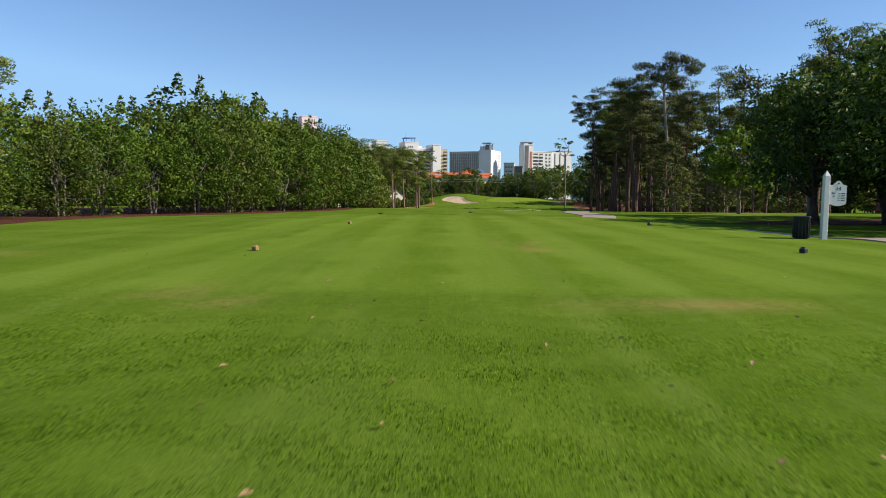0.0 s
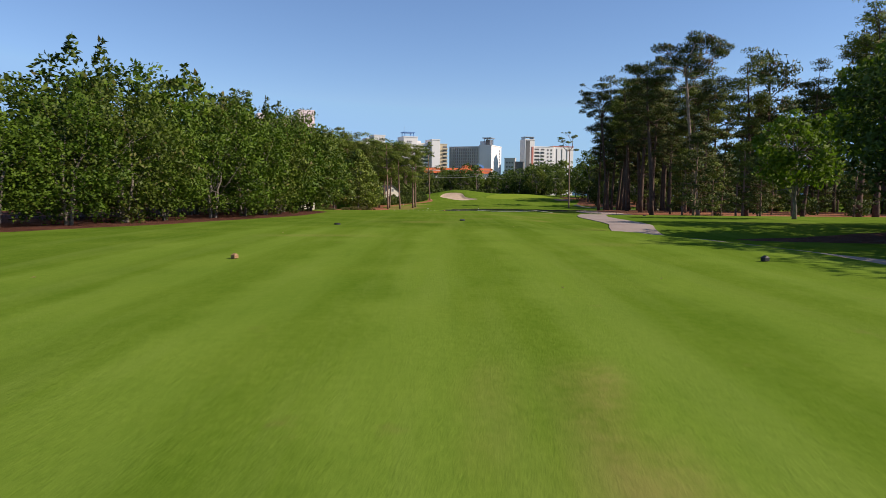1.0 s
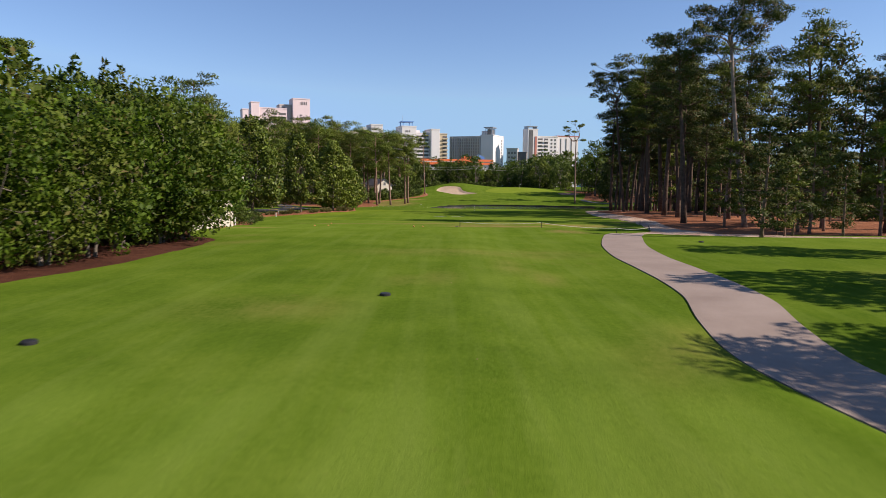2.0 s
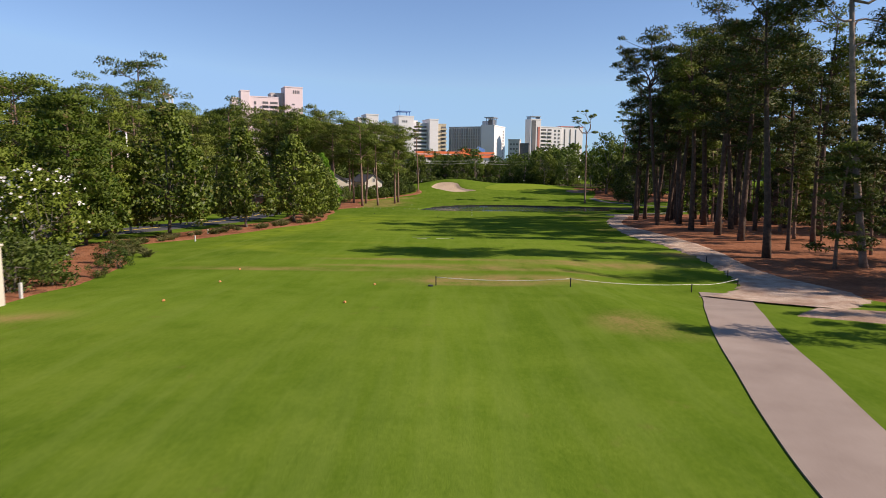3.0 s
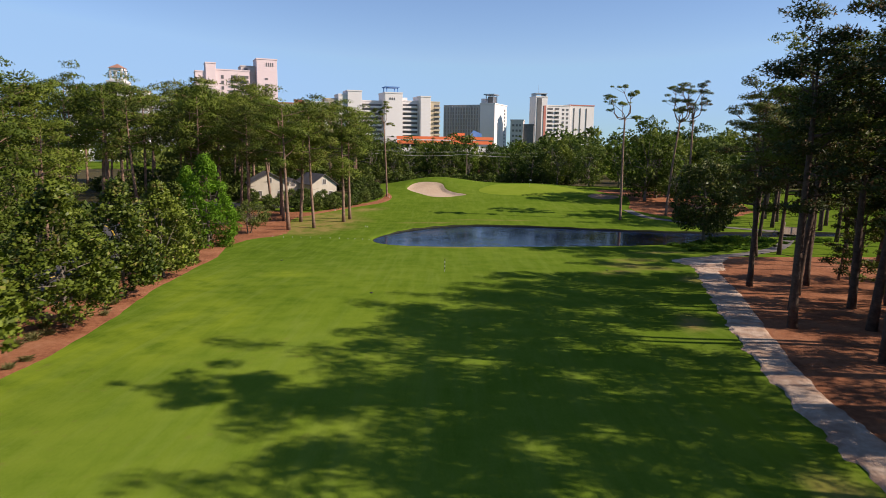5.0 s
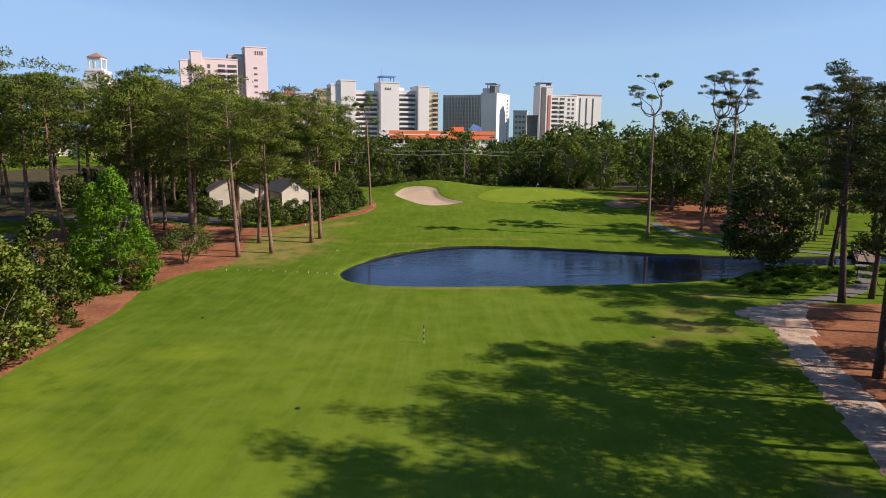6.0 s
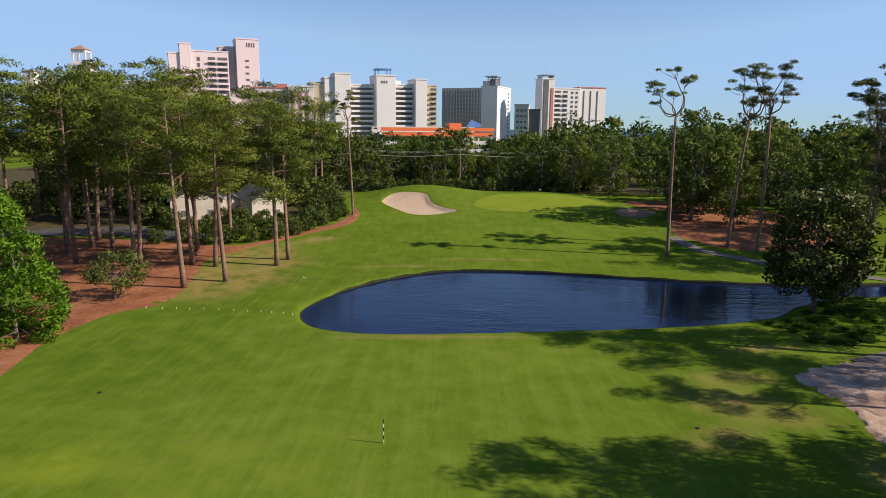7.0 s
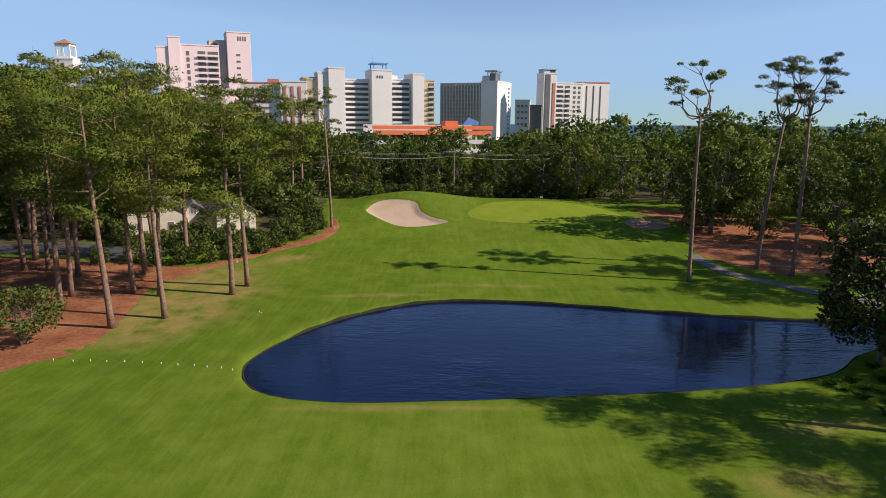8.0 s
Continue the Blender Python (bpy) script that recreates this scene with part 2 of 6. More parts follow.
WHITE = surface("white_paint", (0.5676, 0.559, 0.5246), (0.7052, 0.6966, 0.6622), 1.5, 30, 0.55, 0.1)
CREAM = surface("cream_stucco", (0.46, 0.41, 0.33), (0.60, 0.55, 0.46), 0.6, 25, 0.9, 0.2)
PINK = surface("pink_stucco", (0.69, 0.55, 0.545), (0.75, 0.61, 0.60), 0.06, 1.0, 0.9, 0)
PALE = surface("pale_stucco", (0.65, 0.615, 0.60), (0.72, 0.685, 0.665), 0.06, 1.0, 0.9, 0)
TAN = surface("tan_stucco", (0.4472, 0.3698, 0.258), (0.5332, 0.4558, 0.3354), 0.06, 1.0, 0.9, 0)
GREY = surface("grey_panel", (0.47, 0.43, 0.40), (0.54, 0.495, 0.46), 0.06, 1.0, 0.9, 0)
ROSE = surface("rose_band", (0.43, 0.1462, 0.1118), (0.5332, 0.215, 0.1634), 0.2, 2.0, 0.8, 0)
ORANGE = surface("orange_paint", (0.78, 0.16, 0.055), (0.86, 0.22, 0.08), 0.2, 2.0, 0.7, 0)
SLATE = surface("slate_roof", (0.080, 0.075, 0.080), (0.170, 0.160, 0.160), 0.8, 12, 0.8, 0.3)
CLAY = surface("clay_roof", (0.28, 0.13, 0.085), (0.42, 0.22, 0.15), 0.8, 12, 0.8, 0.3)
BRICK = surface("brick_wall", (0.140, 0.055, 0.040), (0.230, 0.100, 0.070), 0.8, 12, 0.9, 0.3)
PANE = surface("dark_glass", (0.105, 0.098, 0.095), (0.165, 0.150, 0.142), 0.1, 1.0, 0.3, 0, spec=0.4)
PANE_PALE = surface("curtained_glass", (0.26, 0.235, 0.215), (0.33, 0.30, 0.275), 0.1, 1.0, 0.4, 0, spec=0.3)
WOOD = surface("weathered_wood", (0.130, 0.090, 0.060), (0.300, 0.230, 0.170), 2.0, 20, 0.85, 0.3)
BROWN = surface("brown_wood", (0.170, 0.090, 0.040), (0.380, 0.220, 0.110), 20.0, 90, 0.6, 0.2)
BLACK = surface("black_plastic", (0.012, 0.012, 0.013), (0.030, 0.030, 0.032), 5.0, 60, 0.5, 0.15)
ORANGE_MARK = surface("orange_marker", (0.55, 0.20, 0.06), (0.70, 0.33, 0.12), 20.0, 90, 0.5, 0.1)
EARTH = surface("dark_earth", (0.010, 0.013, 0.005), (0.030, 0.034, 0.012), 1.5, 20, 0.95, 0.5)
LINE_PAINT = surface("faded_line_paint", (0.20, 0.24, 0.12), (0.42, 0.44, 0.32), 3.0, 40, 0.9, 0.1)
ROPE = surface("white_rope", (0.50, 0.48, 0.42), (0.72, 0.70, 0.62), 5.0, 60, 0.8, 0.3)
STEEL = surface("grey_steel", (0.30, 0.31, 0.32), (0.45, 0.46, 0.47), 3.0, 40, 0.45, 0.1, 0.7)
BLUE = surface("blue_panel", (0.10, 0.22, 0.50), (0.16, 0.32, 0.62), 0.5, 8.0, 0.5, 0)
YELLOW = surface("yellow_paint", (0.55, 0.36, 0.03), (0.70, 0.48, 0.06), 2.0, 30, 0.7, 0)
LETTER = surface("dark_lettering", (0.035, 0.035, 0.040), (0.060, 0.060, 0.065), 9.0, 60, 0.6, 0)


# ---- shared builders ----
class Geo:
    """Vertices and faces of one mesh."""

    def __init__(self):
        self.v, self.f = [], []

    def add(self, verts, faces):
        k = len(self.v)
        self.v.extend(tuple(map(float, p)) for p in verts)
        self.f.extend(tuple(i + k for i in f) for f in faces)
        return self

    def box(self, x0, x1, y0, y1, z0, z1, m=None):
        p = [Vector((x, y, z)) for z in (z0, z1) for y in (y0, y1) for x in (x0, x1)]
        if m is not None:
            p = [m @ q for q in p]
        return self.add(p, [(0, 2, 3, 1), (4, 5, 7, 6), (0, 1, 5, 4), (2, 6, 7, 3), (0, 4, 6, 2), (1, 3, 7, 5)])

    def tube(self, path, radii, sides=7):
        path = [Vector(p) for p in path]
        k, n = len(self.v), len(path)
        for i, (p, r) in enumerate(zip(path, radii)):
            d = (path[min(i + 1, n - 1)] - path[max(i - 1, 0)]).normalized()
            a = d.cross(Vector((0.31, 0.95, 0.07))).normalized()
            c = d.cross(a)
            for s in range(sides):
                w = 2 * math.pi * s / sides
                self.v.append(tuple(p + (a * math.cos(w) + c * math.sin(w)) * r))
        for i in range(n - 1):
            for s in range(sides):
                q = (s + 1) % sides
                self.f.append((k + i * sides + s, k + i * sides + q, k + (i + 1) * sides + q, k + (i + 1) * sides + s))
        self.f.append(tuple(k + s for s in reversed(range(sides))))
        self.f.append(tuple(k + (n - 1) * sides + s for s in range(sides)))
        return self

    def lathe(self, rings, sides=16, at=(0, 0, 0)):
        """rings: (radius, height) from the foot up."""
        return self.tube([(at[0], at[1], at[2] + h) for _, h in rings], [r for r, _ in rings], sides)

    def mesh(self, name):
        me = bpy.data.meshes.new(name)
        me.from_pydata(self.v, [], self.f)
        me.update()
        return me


def raw(name, verts, size, normals=None):
    """A mesh of loose faces with `size` corners each, from an array of corners."""
    verts = np.asarray(verts, np.float32).reshape(-1, 3)
    n = len(verts) // size
    me = bpy.data.meshes.new(name)
    me.vertices.add(len(verts))
    me.vertices.foreach_set("co", verts.ravel())
    me.loops.add(len(verts))
    me.loops.foreach_set("vertex_index", np.arange(len(verts), dtype=np.int32))
    me.polygons.add(n)
    me.polygons.foreach_set("loop_start", np.arange(0, n * size, size, dtype=np.int32))
    me.update(calc_edges=True)
    if normals is not None:
        me.polygons.foreach_set("use_smooth", [True] * n)
        me.normals_split_custom_set_from_vertices(np.repeat(normals, size, 0).tolist())
    return me


def thing(name, x, y, z, label, category, group="", rz=0.0, kind=""):
    ob = new(name)
    ob.matrix_basis = pose(x, y, z, 0, 0, rz)
    return tagged(ob, label, category, group, kind)


def part(name, geo, material, parent, label="", smooth=False):
    me = geo.mesh(name) if isinstance(geo, Geo) else geo
    if not me.materials:
        me.materials.append(material)
    if smooth:
        me.polygons.foreach_set("use_smooth", [True] * len(me.polygons))
    ob = new(name, me)
    ob.parent = parent
    return tagged(ob, label)


def setting(name, me, material, label, category):
    me.materials.append(material)
    return tagged(new(name, me), label, category, kind="structure")


def bevelled(geo, width=0.01):
    bm = bmesh.new()
    me = geo.mesh("made")
    bm.from_mesh(me)
    bmesh.ops.bevel(bm, geom=bm.edges[:], offset=width, segments=1, affect="EDGES")
    bm.to_mesh(me)
    bm.free()
    return me



# ---- terrain ----
def sm(a, b, v):
    u = min(1.0, max(0.0, (v - a) / (b - a)))
    return u * u * (3 - 2 * u)


# (y, height) along the hole's middle line
PROFILE = [(-400, -0.2), (-20, 0.0), (8, -0.06), (12, 0.0), (32, 0.0), (46, -0.15), (62, -0.3), (78, -0.55), (88, -0.95), (97, -1.6), (110, -2.1),
           (125, -2.6), (145, -3.1), (165, -3.7), (185, -4.5), (205, -5.6), (222, -6.2), (240, -6.35), (264, -6.3), (276, -5.9), (288, -5.2),
           (300, -4.3), (314, -3.2), (326, -2.5), (340, -2.4), (360, -3.4), (400, -4.0), (650, -5.0), (900, -8.5), (1200, -12.0)]


def profile(y):
    for (y0, z0), (y1, z1) in zip(PROFILE, PROFILE[1:]):
        if y <= y1:
            return z0 + (z1 - z0) * sm(y0, y1, y) * 0.5 + (z1 - z0) * 0.5 * (max(y, y0) - y0) / (y1 - y0)
    return PROFILE[-1][1]


def bump(x, y, cx, cy, rx, ry, h):
    d = ((x - cx) / rx) ** 2 + ((y - cy) / ry) ** 2
    return h * math.exp(-d)


WATER = -6.65
POND = [(-1.6, 243.5), (-0.5, 238), (3, 235), (9, 234), (18, 234.6), (28, 235.8), (38, 237.2), (46, 239), (53.5, 242), (59, 247), (67, 250.5), (80, 253),
        (93, 255), (96, 259), (84, 260), (70, 258), (56, 258.4), (42, 261), (28, 264.2), (16, 264.4), (8, 259.8), (2, 252.5)]



def loop(points, n=8):
    """A closed smooth line through the points."""
    out = []
    k = len(points)
    for i in range(k):
        p0, p1, p2, p3 = (np.array(points[(i + j) % k], float) for j in (-1, 0, 1, 2))
        for s in range(n):
            u = s / n
            out.append(tuple(0.5 * (2 * p1 + (p2 - p0) * u + (2 * p0 - 5 * p1 + 4 * p2 - p3) * u * u + (3 * p1 - 3 * p2 + p3 - p0) * u ** 3)))
    return out


def line(points, n=8):
    """An open smooth line through the points."""
    pts = [points[0]] + list(points) + [points[-1]]
    out = []
    for i in range(1, len(pts) - 2):
        p0, p1, p2, p3 = (np.array(pts[i + j], float) for j in (-1, 0, 1, 2))
        for s in range(n):
            u = s / n
            out.append(tuple(0.5 * (2 * p1 + (p2 - p0) * u + (2 * p0 - 5 * p1 + 4 * p2 - p3) * u * u + (3 * p1 - 3 * p2 + p3 - p0) * u ** 3)))
    out.append(tuple(map(float, points[-1])))
    return out


def signed(x, y, poly):
    """Distance from a closed line, negative inside."""
    p = np.asarray(poly)
    q = np.roll(p, -1, 0)
    d = q - p
    w = np.array((x, y)) - p
    u = np.clip((w * d).sum(1) / (d * d).sum(1), 0, 1)
    dist = np.sqrt(((w - d * u[:, None]) ** 2).sum(1)).min()
    cross = (p[:, 1] > y) != (q[:, 1] > y)
    xs = p[:, 0] + (y - p[:, 1]) / np.where(d[:, 1] == 0, 1e-9, d[:, 1]) * d[:, 0]
    return -dist if (np.count_nonzero(cross & (xs > x)) % 2) else dist


POND_LINE = loop(POND, 6)
BUNKER = [(-1.2, 320.5), (0.9, 324.8), (5, 325), (9.6, 323.4), (11.2, 318.8), (14.5, 314), (17, 311), (13, 308.2), (8.8, 307.6), (5.3, 309.6), (1.1, 316)]
BUNKER_LINE = loop(BUNKER, 6)


def ground(x, y):
    z = profile(y)
    z += bump(x, y, 8, 328.5, 14, 7.5, 3.0)          # mound behind the bunker
    z += bump(x, y, 37, 330, 18, 8, 1.3)         # back of the green
    z += bump(x, y, 33, 319, 16, 9, 0.4)
    z += bump(x, y, 8, 302, 9, 6, -0.5)
    z -= 0.24 * sm(4, 9, x) * sm(41, 48, y) * sm(92, 80, y)
    shoulder = 14.2 - 2.6 * sm(30, 44, y)
    z -= 0.36 * sm(shoulder - 2.5, shoulder - 1.0, x) * sm(20, 28, y) * sm(53, 46, y)
    z -= 0.57 * sm(13, 19.5, x) * sm(76, 94, y) * sm(118, 104, y)
    z += 0.5 * sm(27, 40, x) * bump(0, y, 0, 156, 1, 26, 1.0)
    z += 0.3 * sm(-14, -24, x) * bump(0, y, 0, 176, 1, 30, 1.0)
    if 215 < y < 295 and -25 < x < 120:
        d = signed(x, y, POND_LINE)
        if d < 3.0:
            z = z + (WATER - 0.9 - z) * sm(0.9, -1.6, d) if d < 0.9 else z
    if 300 < y < 332 and -8 < x < 24:
        d = signed(x, y, BUNKER_LINE)
        z -= 0.75 * sm(0.3, -1.6, d)
    return z
# ---- end of terrain ----

# ---- ground ----
GREEN = [(19.8, 317), (23, 311.5), (31, 309.3), (40, 309.8), (48, 311), (53, 316), (51.5, 322), (45, 326.5), (37, 328), (28, 326.5), (22.5, 322.5)]
GREEN_LINE = loop(GREEN, 6)


def spot(x, y, cx, cy, rx, ry, angle=0.0):
    c, s = math.cos(radians(angle)), math.sin(radians(angle))
    u, v = (x - cx) * c + (y - cy) * s, -(x - cx) * s + (y - cy) * c
    return max(0.0, 1.15 - math.sqrt((u / rx) ** 2 + (v / ry) ** 2))


DRY = [(9, 99.5, 8, 2.6, 4), (9, 105.5, 10, 1.6, -4), (18, 110.5, 9, 2.0, 5), (27, 117, 3, 3, 0), (-6, 104, 9, 1.0, 0), (13.8, 84.2, 2.6, 1.6, -40), (13.8, 86.4, 1.8, 1.0, 0), (7.8, 97.6, 4.5, 0.9, 0), (-11.6, 83.8, 2.4, 1.4, 20), (4.5, 107.2, 9, 0.9, 2), (5, 111.2, 10, 1.0, 0), (24, 129.7, 3, 1.0, 0), (4, 64.5, 6, 1.8, 0), (6.4, 60, 0.9, 3, 0), (7.5, 57, 0.7, 2.2, 0), (3.6, 56, 0.8, 2, 0), (2.3, 55, 0.8, 1.2, 0), (2.25, 18.3, 0.35, 0.6, 0), (2.12, 17.2, 0.26, 0.5, 0), (2.2, 16.6, 0.42, 0.45, 0), (1.9, 15.9, 0.5, 0.5, 0), (1.4, 18, 0.2, 1, 0), (9, 66, 3, 2, 0), (-1, 50, 3, 2, 0), (-8, 68.5, 3.0, 1.3, 60),
       (-9, 74, 2, 1, 20), (38.5, 216, 6, 3.5, -30), (40, 222, 4, 2, 0), (34, 210, 4, 2, 30), (43, 205, 3, 4, 0), (30, 134, 2.5, 1.2, 0), (-13, 14, 4, 0.5, 4), (-4.0, 9.6, 0.7, 0.42, 10), (-3.0, 8.9, 0.7, 0.4, 10),
       (3.2, 8.6, 2.0, 0.4, -5), (-15.5, 250, 6, 6, 20), (-16.5, 258, 7, 8, 20), (-16.5, 267, 8, 8, 20), (-16, 275, 8, 6, 30), (-14, 257, 8, 7, 0), (-13, 268, 8, 7, 0), (-8, 284, 6, 3, 40), (23, 58, 4, 3, 0), (8, 266, 8, 0.9, 5), (22, 271, 10, 0.8, 0),
       (14, 232.4, 12, 0.7, 2), (-4, 37, 3, 0.6, 0), (28, 150, 1.5, 3, 0), (33, 180, 1.6, 4, -15), (46, 230, 6, 1.3, 8), (9, 47, 1.6, 4, -25), (6.5, 34.0, 3, 0.5, 20)]
YELLOW_TURF = [(-16, 140, 4, 15, -10), (-13.5, 165, 3, 16, -6), (-16, 195, 3, 12, 10), (-9, 176, 5, 12, 0), (-14, 122, 5, 5, 0), (28, 158, 3, 9, 0), (-8, 205, 3, 3, 0)]


TRACK = line([(6, 112), (-2.1, 112.7), (-5.8, 113.9), (-9.4, 116.7), (-12, 119.6), (-13.3, 122.6), (-12.6, 126), (-9.3, 127.9), (-4, 127.2), (3, 126.6)], 8)


def shares(x, y):
    dry = min(1.0, sum(spot(x, y, *d) for d in DRY))
    yellow = min(0.8, sum(spot(x, y, *d) for d in YELLOW_TURF)) if x > -30 else 0
    yellow += 0.3 * sm(132, 150, y) * sm(215, 195, y) * sm(16, 4, x) * sm(-18, -12, x)
    tee = sm(-8.6, -7.6, x) * sm(13.2, 12.2, x) * sm(9.2, 10.0, y) * sm(44, 43, y)
    tee2 = sm(-12, -11, x) * sm(8, 7, x) * sm(83, 84, y) * sm(102, 101, y)
    fair = sm(10, 0, abs(x - 8 - max(0, y - 110) * 0.06) - 12) * sm(104, 110, y) * sm(232, 226, y)
    front = sm(18, 8, abs(x - 28)) * sm(268, 275, y) * sm(330, 322, y)
    path_loop = 0.0
    if -16 < x < 8 and 109 < y < 131:
        d = min(math.hypot(x - a, y - b) for a, b in TRACK)
        path_loop = max(0.0, 1.0 - d / 1.3)
    lawn = sm(60, 80, y) * sm(120, 100, y) * 0.45
    return min(1.0, (0.8 - 0.48 * sm(19, 28, y) + 1.05 * sm(70, 92, y) - 0.45 * sm(180, 196, y)) * dry + path_loop * 0.12), min(0.9, yellow + 0.75 * path_loop), min(1.0, tee * 0.7 + tee2 * 0.4 + fair * (1 - 0.9 * sm(165, 205, y)) + front * 0.4 + lawn + path_loop * 0.5), min(1.0, tee + 0.3 * tee2 + 0.25 * fair)


def steps(*runs):
    out = []
    for a, b, n in runs:
        out += list(np.linspace(a, b, n, endpoint=False))
    return out + [runs[-1][1]]


def build_ground():
    xs = steps((-2500, -300, 8), (-300, -70, 14), (-70, -26, 36), (-26, -4, 24), (-4, 20, 64), (20, 100, 88), (100, 300, 16), (300, 2500, 8))
    ys = steps((-600, -40, 8), (-40, -4, 10), (-4, 12, 24), (12, 230, 200), (230, 272, 64), (272, 300, 26), (300, 330, 84), (330, 334, 5), (334, 400, 22), (400, 1000, 14))
    nx, ny = len(xs), len(ys)
    v, at = [], []
    for y in ys:
        for x in xs:
            v.append((x, y, ground(x, y)))
            at.append(shares(x, y) if -40 < x < 70 and 0 < y < 340 else (0, 0, 0, 0))
    f = [(j * nx + i, j * nx + i + 1, (j + 1) * nx + i + 1, (j + 1) * nx + i) for j in range(ny - 1) for i in range(nx - 1)]
    me = bpy.data.meshes.new("ground")
    me.from_pydata(v, [], f)
    me.polygons.foreach_set("use_smooth", [True] * len(me.polygons))
    at = np.array(at, np.float32)
    for k, name in enumerate(("dry", "yellow", "short", "stripe")):
        me.attributes.new(name, "FLOAT", "POINT").data.foreach_set("value", at[:, k].copy())
    me.update()
    setting("ground", me, TURF, "mown green golf turf with dry patches and mowing stripes", "grass")


build_ground()


def sheet(name, outline, material, label, category, lift=0.04, rings=8, ragged=0.0, seed=1):
    """A sheet that lies on the ground inside a closed line."""
    rnd = random.Random(seed)
    p = np.array(outline)
    c = p.mean(0)
    n = len(p)
    jit = [1 + ragged * rnd.uniform(-1, 1) for _ in range(n)]
    v, f = [(c[0], c[1], ground(*c) + lift)], []
    for k in range(1, rings + 1):
        for i in range(n):
            u = k / rings * (jit[i] if k == rings else 1)
            x, y = c + (p[i] - c) * u
            v.append((x, y, ground(x, y) + (lift if k < rings else -0.05)))
    for i in range(n):
        j = (i + 1) % n
        f.append((0, 1 + i, 1 + j))
        for k in range(rings - 1):
            a, b = 1 + k * n, 1 + (k + 1) * n
            f.append((a + i, b + i, b + j, a + j))
    me = bpy.data.meshes.new(name)
    me.from_pydata(v, [], f)
    me.polygons.foreach_set("use_smooth", [True] * len(me.polygons))
    return setting(name, me, material, label, category)


def strip(name, left, right, material, label, category, lift=0.05, across=8, n=8, ragged=0.0, seed=1, edge=-0.05):
    """A sheet that lies on the ground between two open lines with as many points."""
    rnd = random.Random(seed)
    a, b = line(left, n), line(right, n)
    v, f = [], []
    for p, q in zip(a, b):
        k0 = len(v) / (across + 1)
        j0 = ragged * (0.5 * math.sin(0.83 * k0 + seed) + 0.4 * math.sin(2.1 * k0 + 2 * seed) + rnd.uniform(-0.3, 0.3))
        j1 = ragged * (0.5 * math.sin(0.71 * k0 + 3 * seed) + 0.4 * math.sin(1.9 * k0) + rnd.uniform(-0.3, 0.3))
        for k in range(across + 1):
            u = k / across
            x, y = p[0] + (q[0] - p[0]) * u, p[1] + (q[1] - p[1]) * u
            x += j0 * (k == 0) + j1 * (k == across)
            z = ground(x, y) + lift + (edge - lift if k in (0, across) and edge < lift else 0)
            v.append((x, y, z))
    w = across + 1
    for i in range(len(a) - 1):
        for k in range(across):
            f.append((i * w + k, i * w + k + 1, (i + 1) * w + k + 1, (i + 1) * w + k))
    me = bpy.data.meshes.new(name)
    me.from_pydata(v, [], f)
    me.polygons.foreach_set("use_smooth", [True] * len(me.polygons))
    return setting(name, me, material, label, category)


def ribbon(name, centre, width, material, label, category, lift=0.035, n=10, across=4):
    """A paved way of one width along a line, with its edges turned down."""
    c = [np.array(p) for p in line(centre, n)]
    rows = []
    for i, p in enumerate(c):
        d = c[min(i + 1, len(c) - 1)] - c[max(i - 1, 0)]
        d = d / np.linalg.norm(d)
        s = np.array((d[1], -d[0]))
        us = [-0.5] + [-0.5 + k / across for k in range(across + 1)] + [0.5]
        row = []
        for k, u in enumerate(us):
            x, y = p + s * width * u
            row.append((x, y, ground(x, y) + (lift if 0 < k < len(us) - 1 else -0.02)))
        rows.append(row)
    w = across + 3
    f = [(i * w + k, i * w + k + 1, (i + 1) * w + k + 1, (i + 1) * w + k) for i in range(len(rows) - 1) for k in range(w - 1)]
    me = bpy.data.meshes.new(name)
    me.from_pydata([p for r in rows for p in r], [], f)
    return setting(name, me, material, label, category)


# water
def flat(name, outline, z, material, label, category):
    me = bpy.data.meshes.new(name)
    me.from_pydata([(x, y, z) for x, y in outline], [], [tuple(range(len(outline)))])
    return setting(name, me, material, label, category)


pond_edge = [(x + 0.9 * np.sign(x - 40), y + 0.9 * np.sign(y - 250)) for x, y in POND_LINE]
flat("pond_water", pond_edge, WATER, POND_WATER, "still dark blue pond water mirroring trees and sky", "water")
flat("sea_water", [(-4800, 800), (4800, 800), (4800, 4950), (-4800, 4950)], -9.0, SEA_WATER, "blue sea on the horizon behind the hotels", "sea")

# the cut earth bank round the water
def pond_bank():
    c = np.array(POND_LINE)
    n = len(c)
    v = []
    for i in range(n):
        d = c[(i + 1) % n] - c[i - 1]
        d = d / np.linalg.norm(d)
        s = np.array((-d[1], d[0]))
        if np.dot(s, np.array((40, 246)) - c[i]) < 0:
            s = -s
        h = 0.08 + 0.24 * sm(246, 256, c[i][1]) + 0.05 * math.sin(i * 1.7) + 0.04 * math.sin(i * 4.3)
        for off, z in ((0.15, WATER - 0.4), (0.05, WATER + 0.5 * h), (-0.05, WATER + h), (-0.7, WATER + h - 0.3)):
            v.append((c[i][0] + s[0] * off, c[i][1] + s[1] * off, z))
    f = [(4 * i + k, 4 * ((i + 1) % n) + k, 4 * ((i + 1) % n) + k + 1, 4 * i + k + 1) for i in range(n) for k in range(3)]
    me = bpy.data.meshes.new("pond_bank")
    me.from_pydata(v, [], f)
    setting("pond_bank", me, EARTH, "dark earth bank along the water's edge", "bank")


pond_bank()

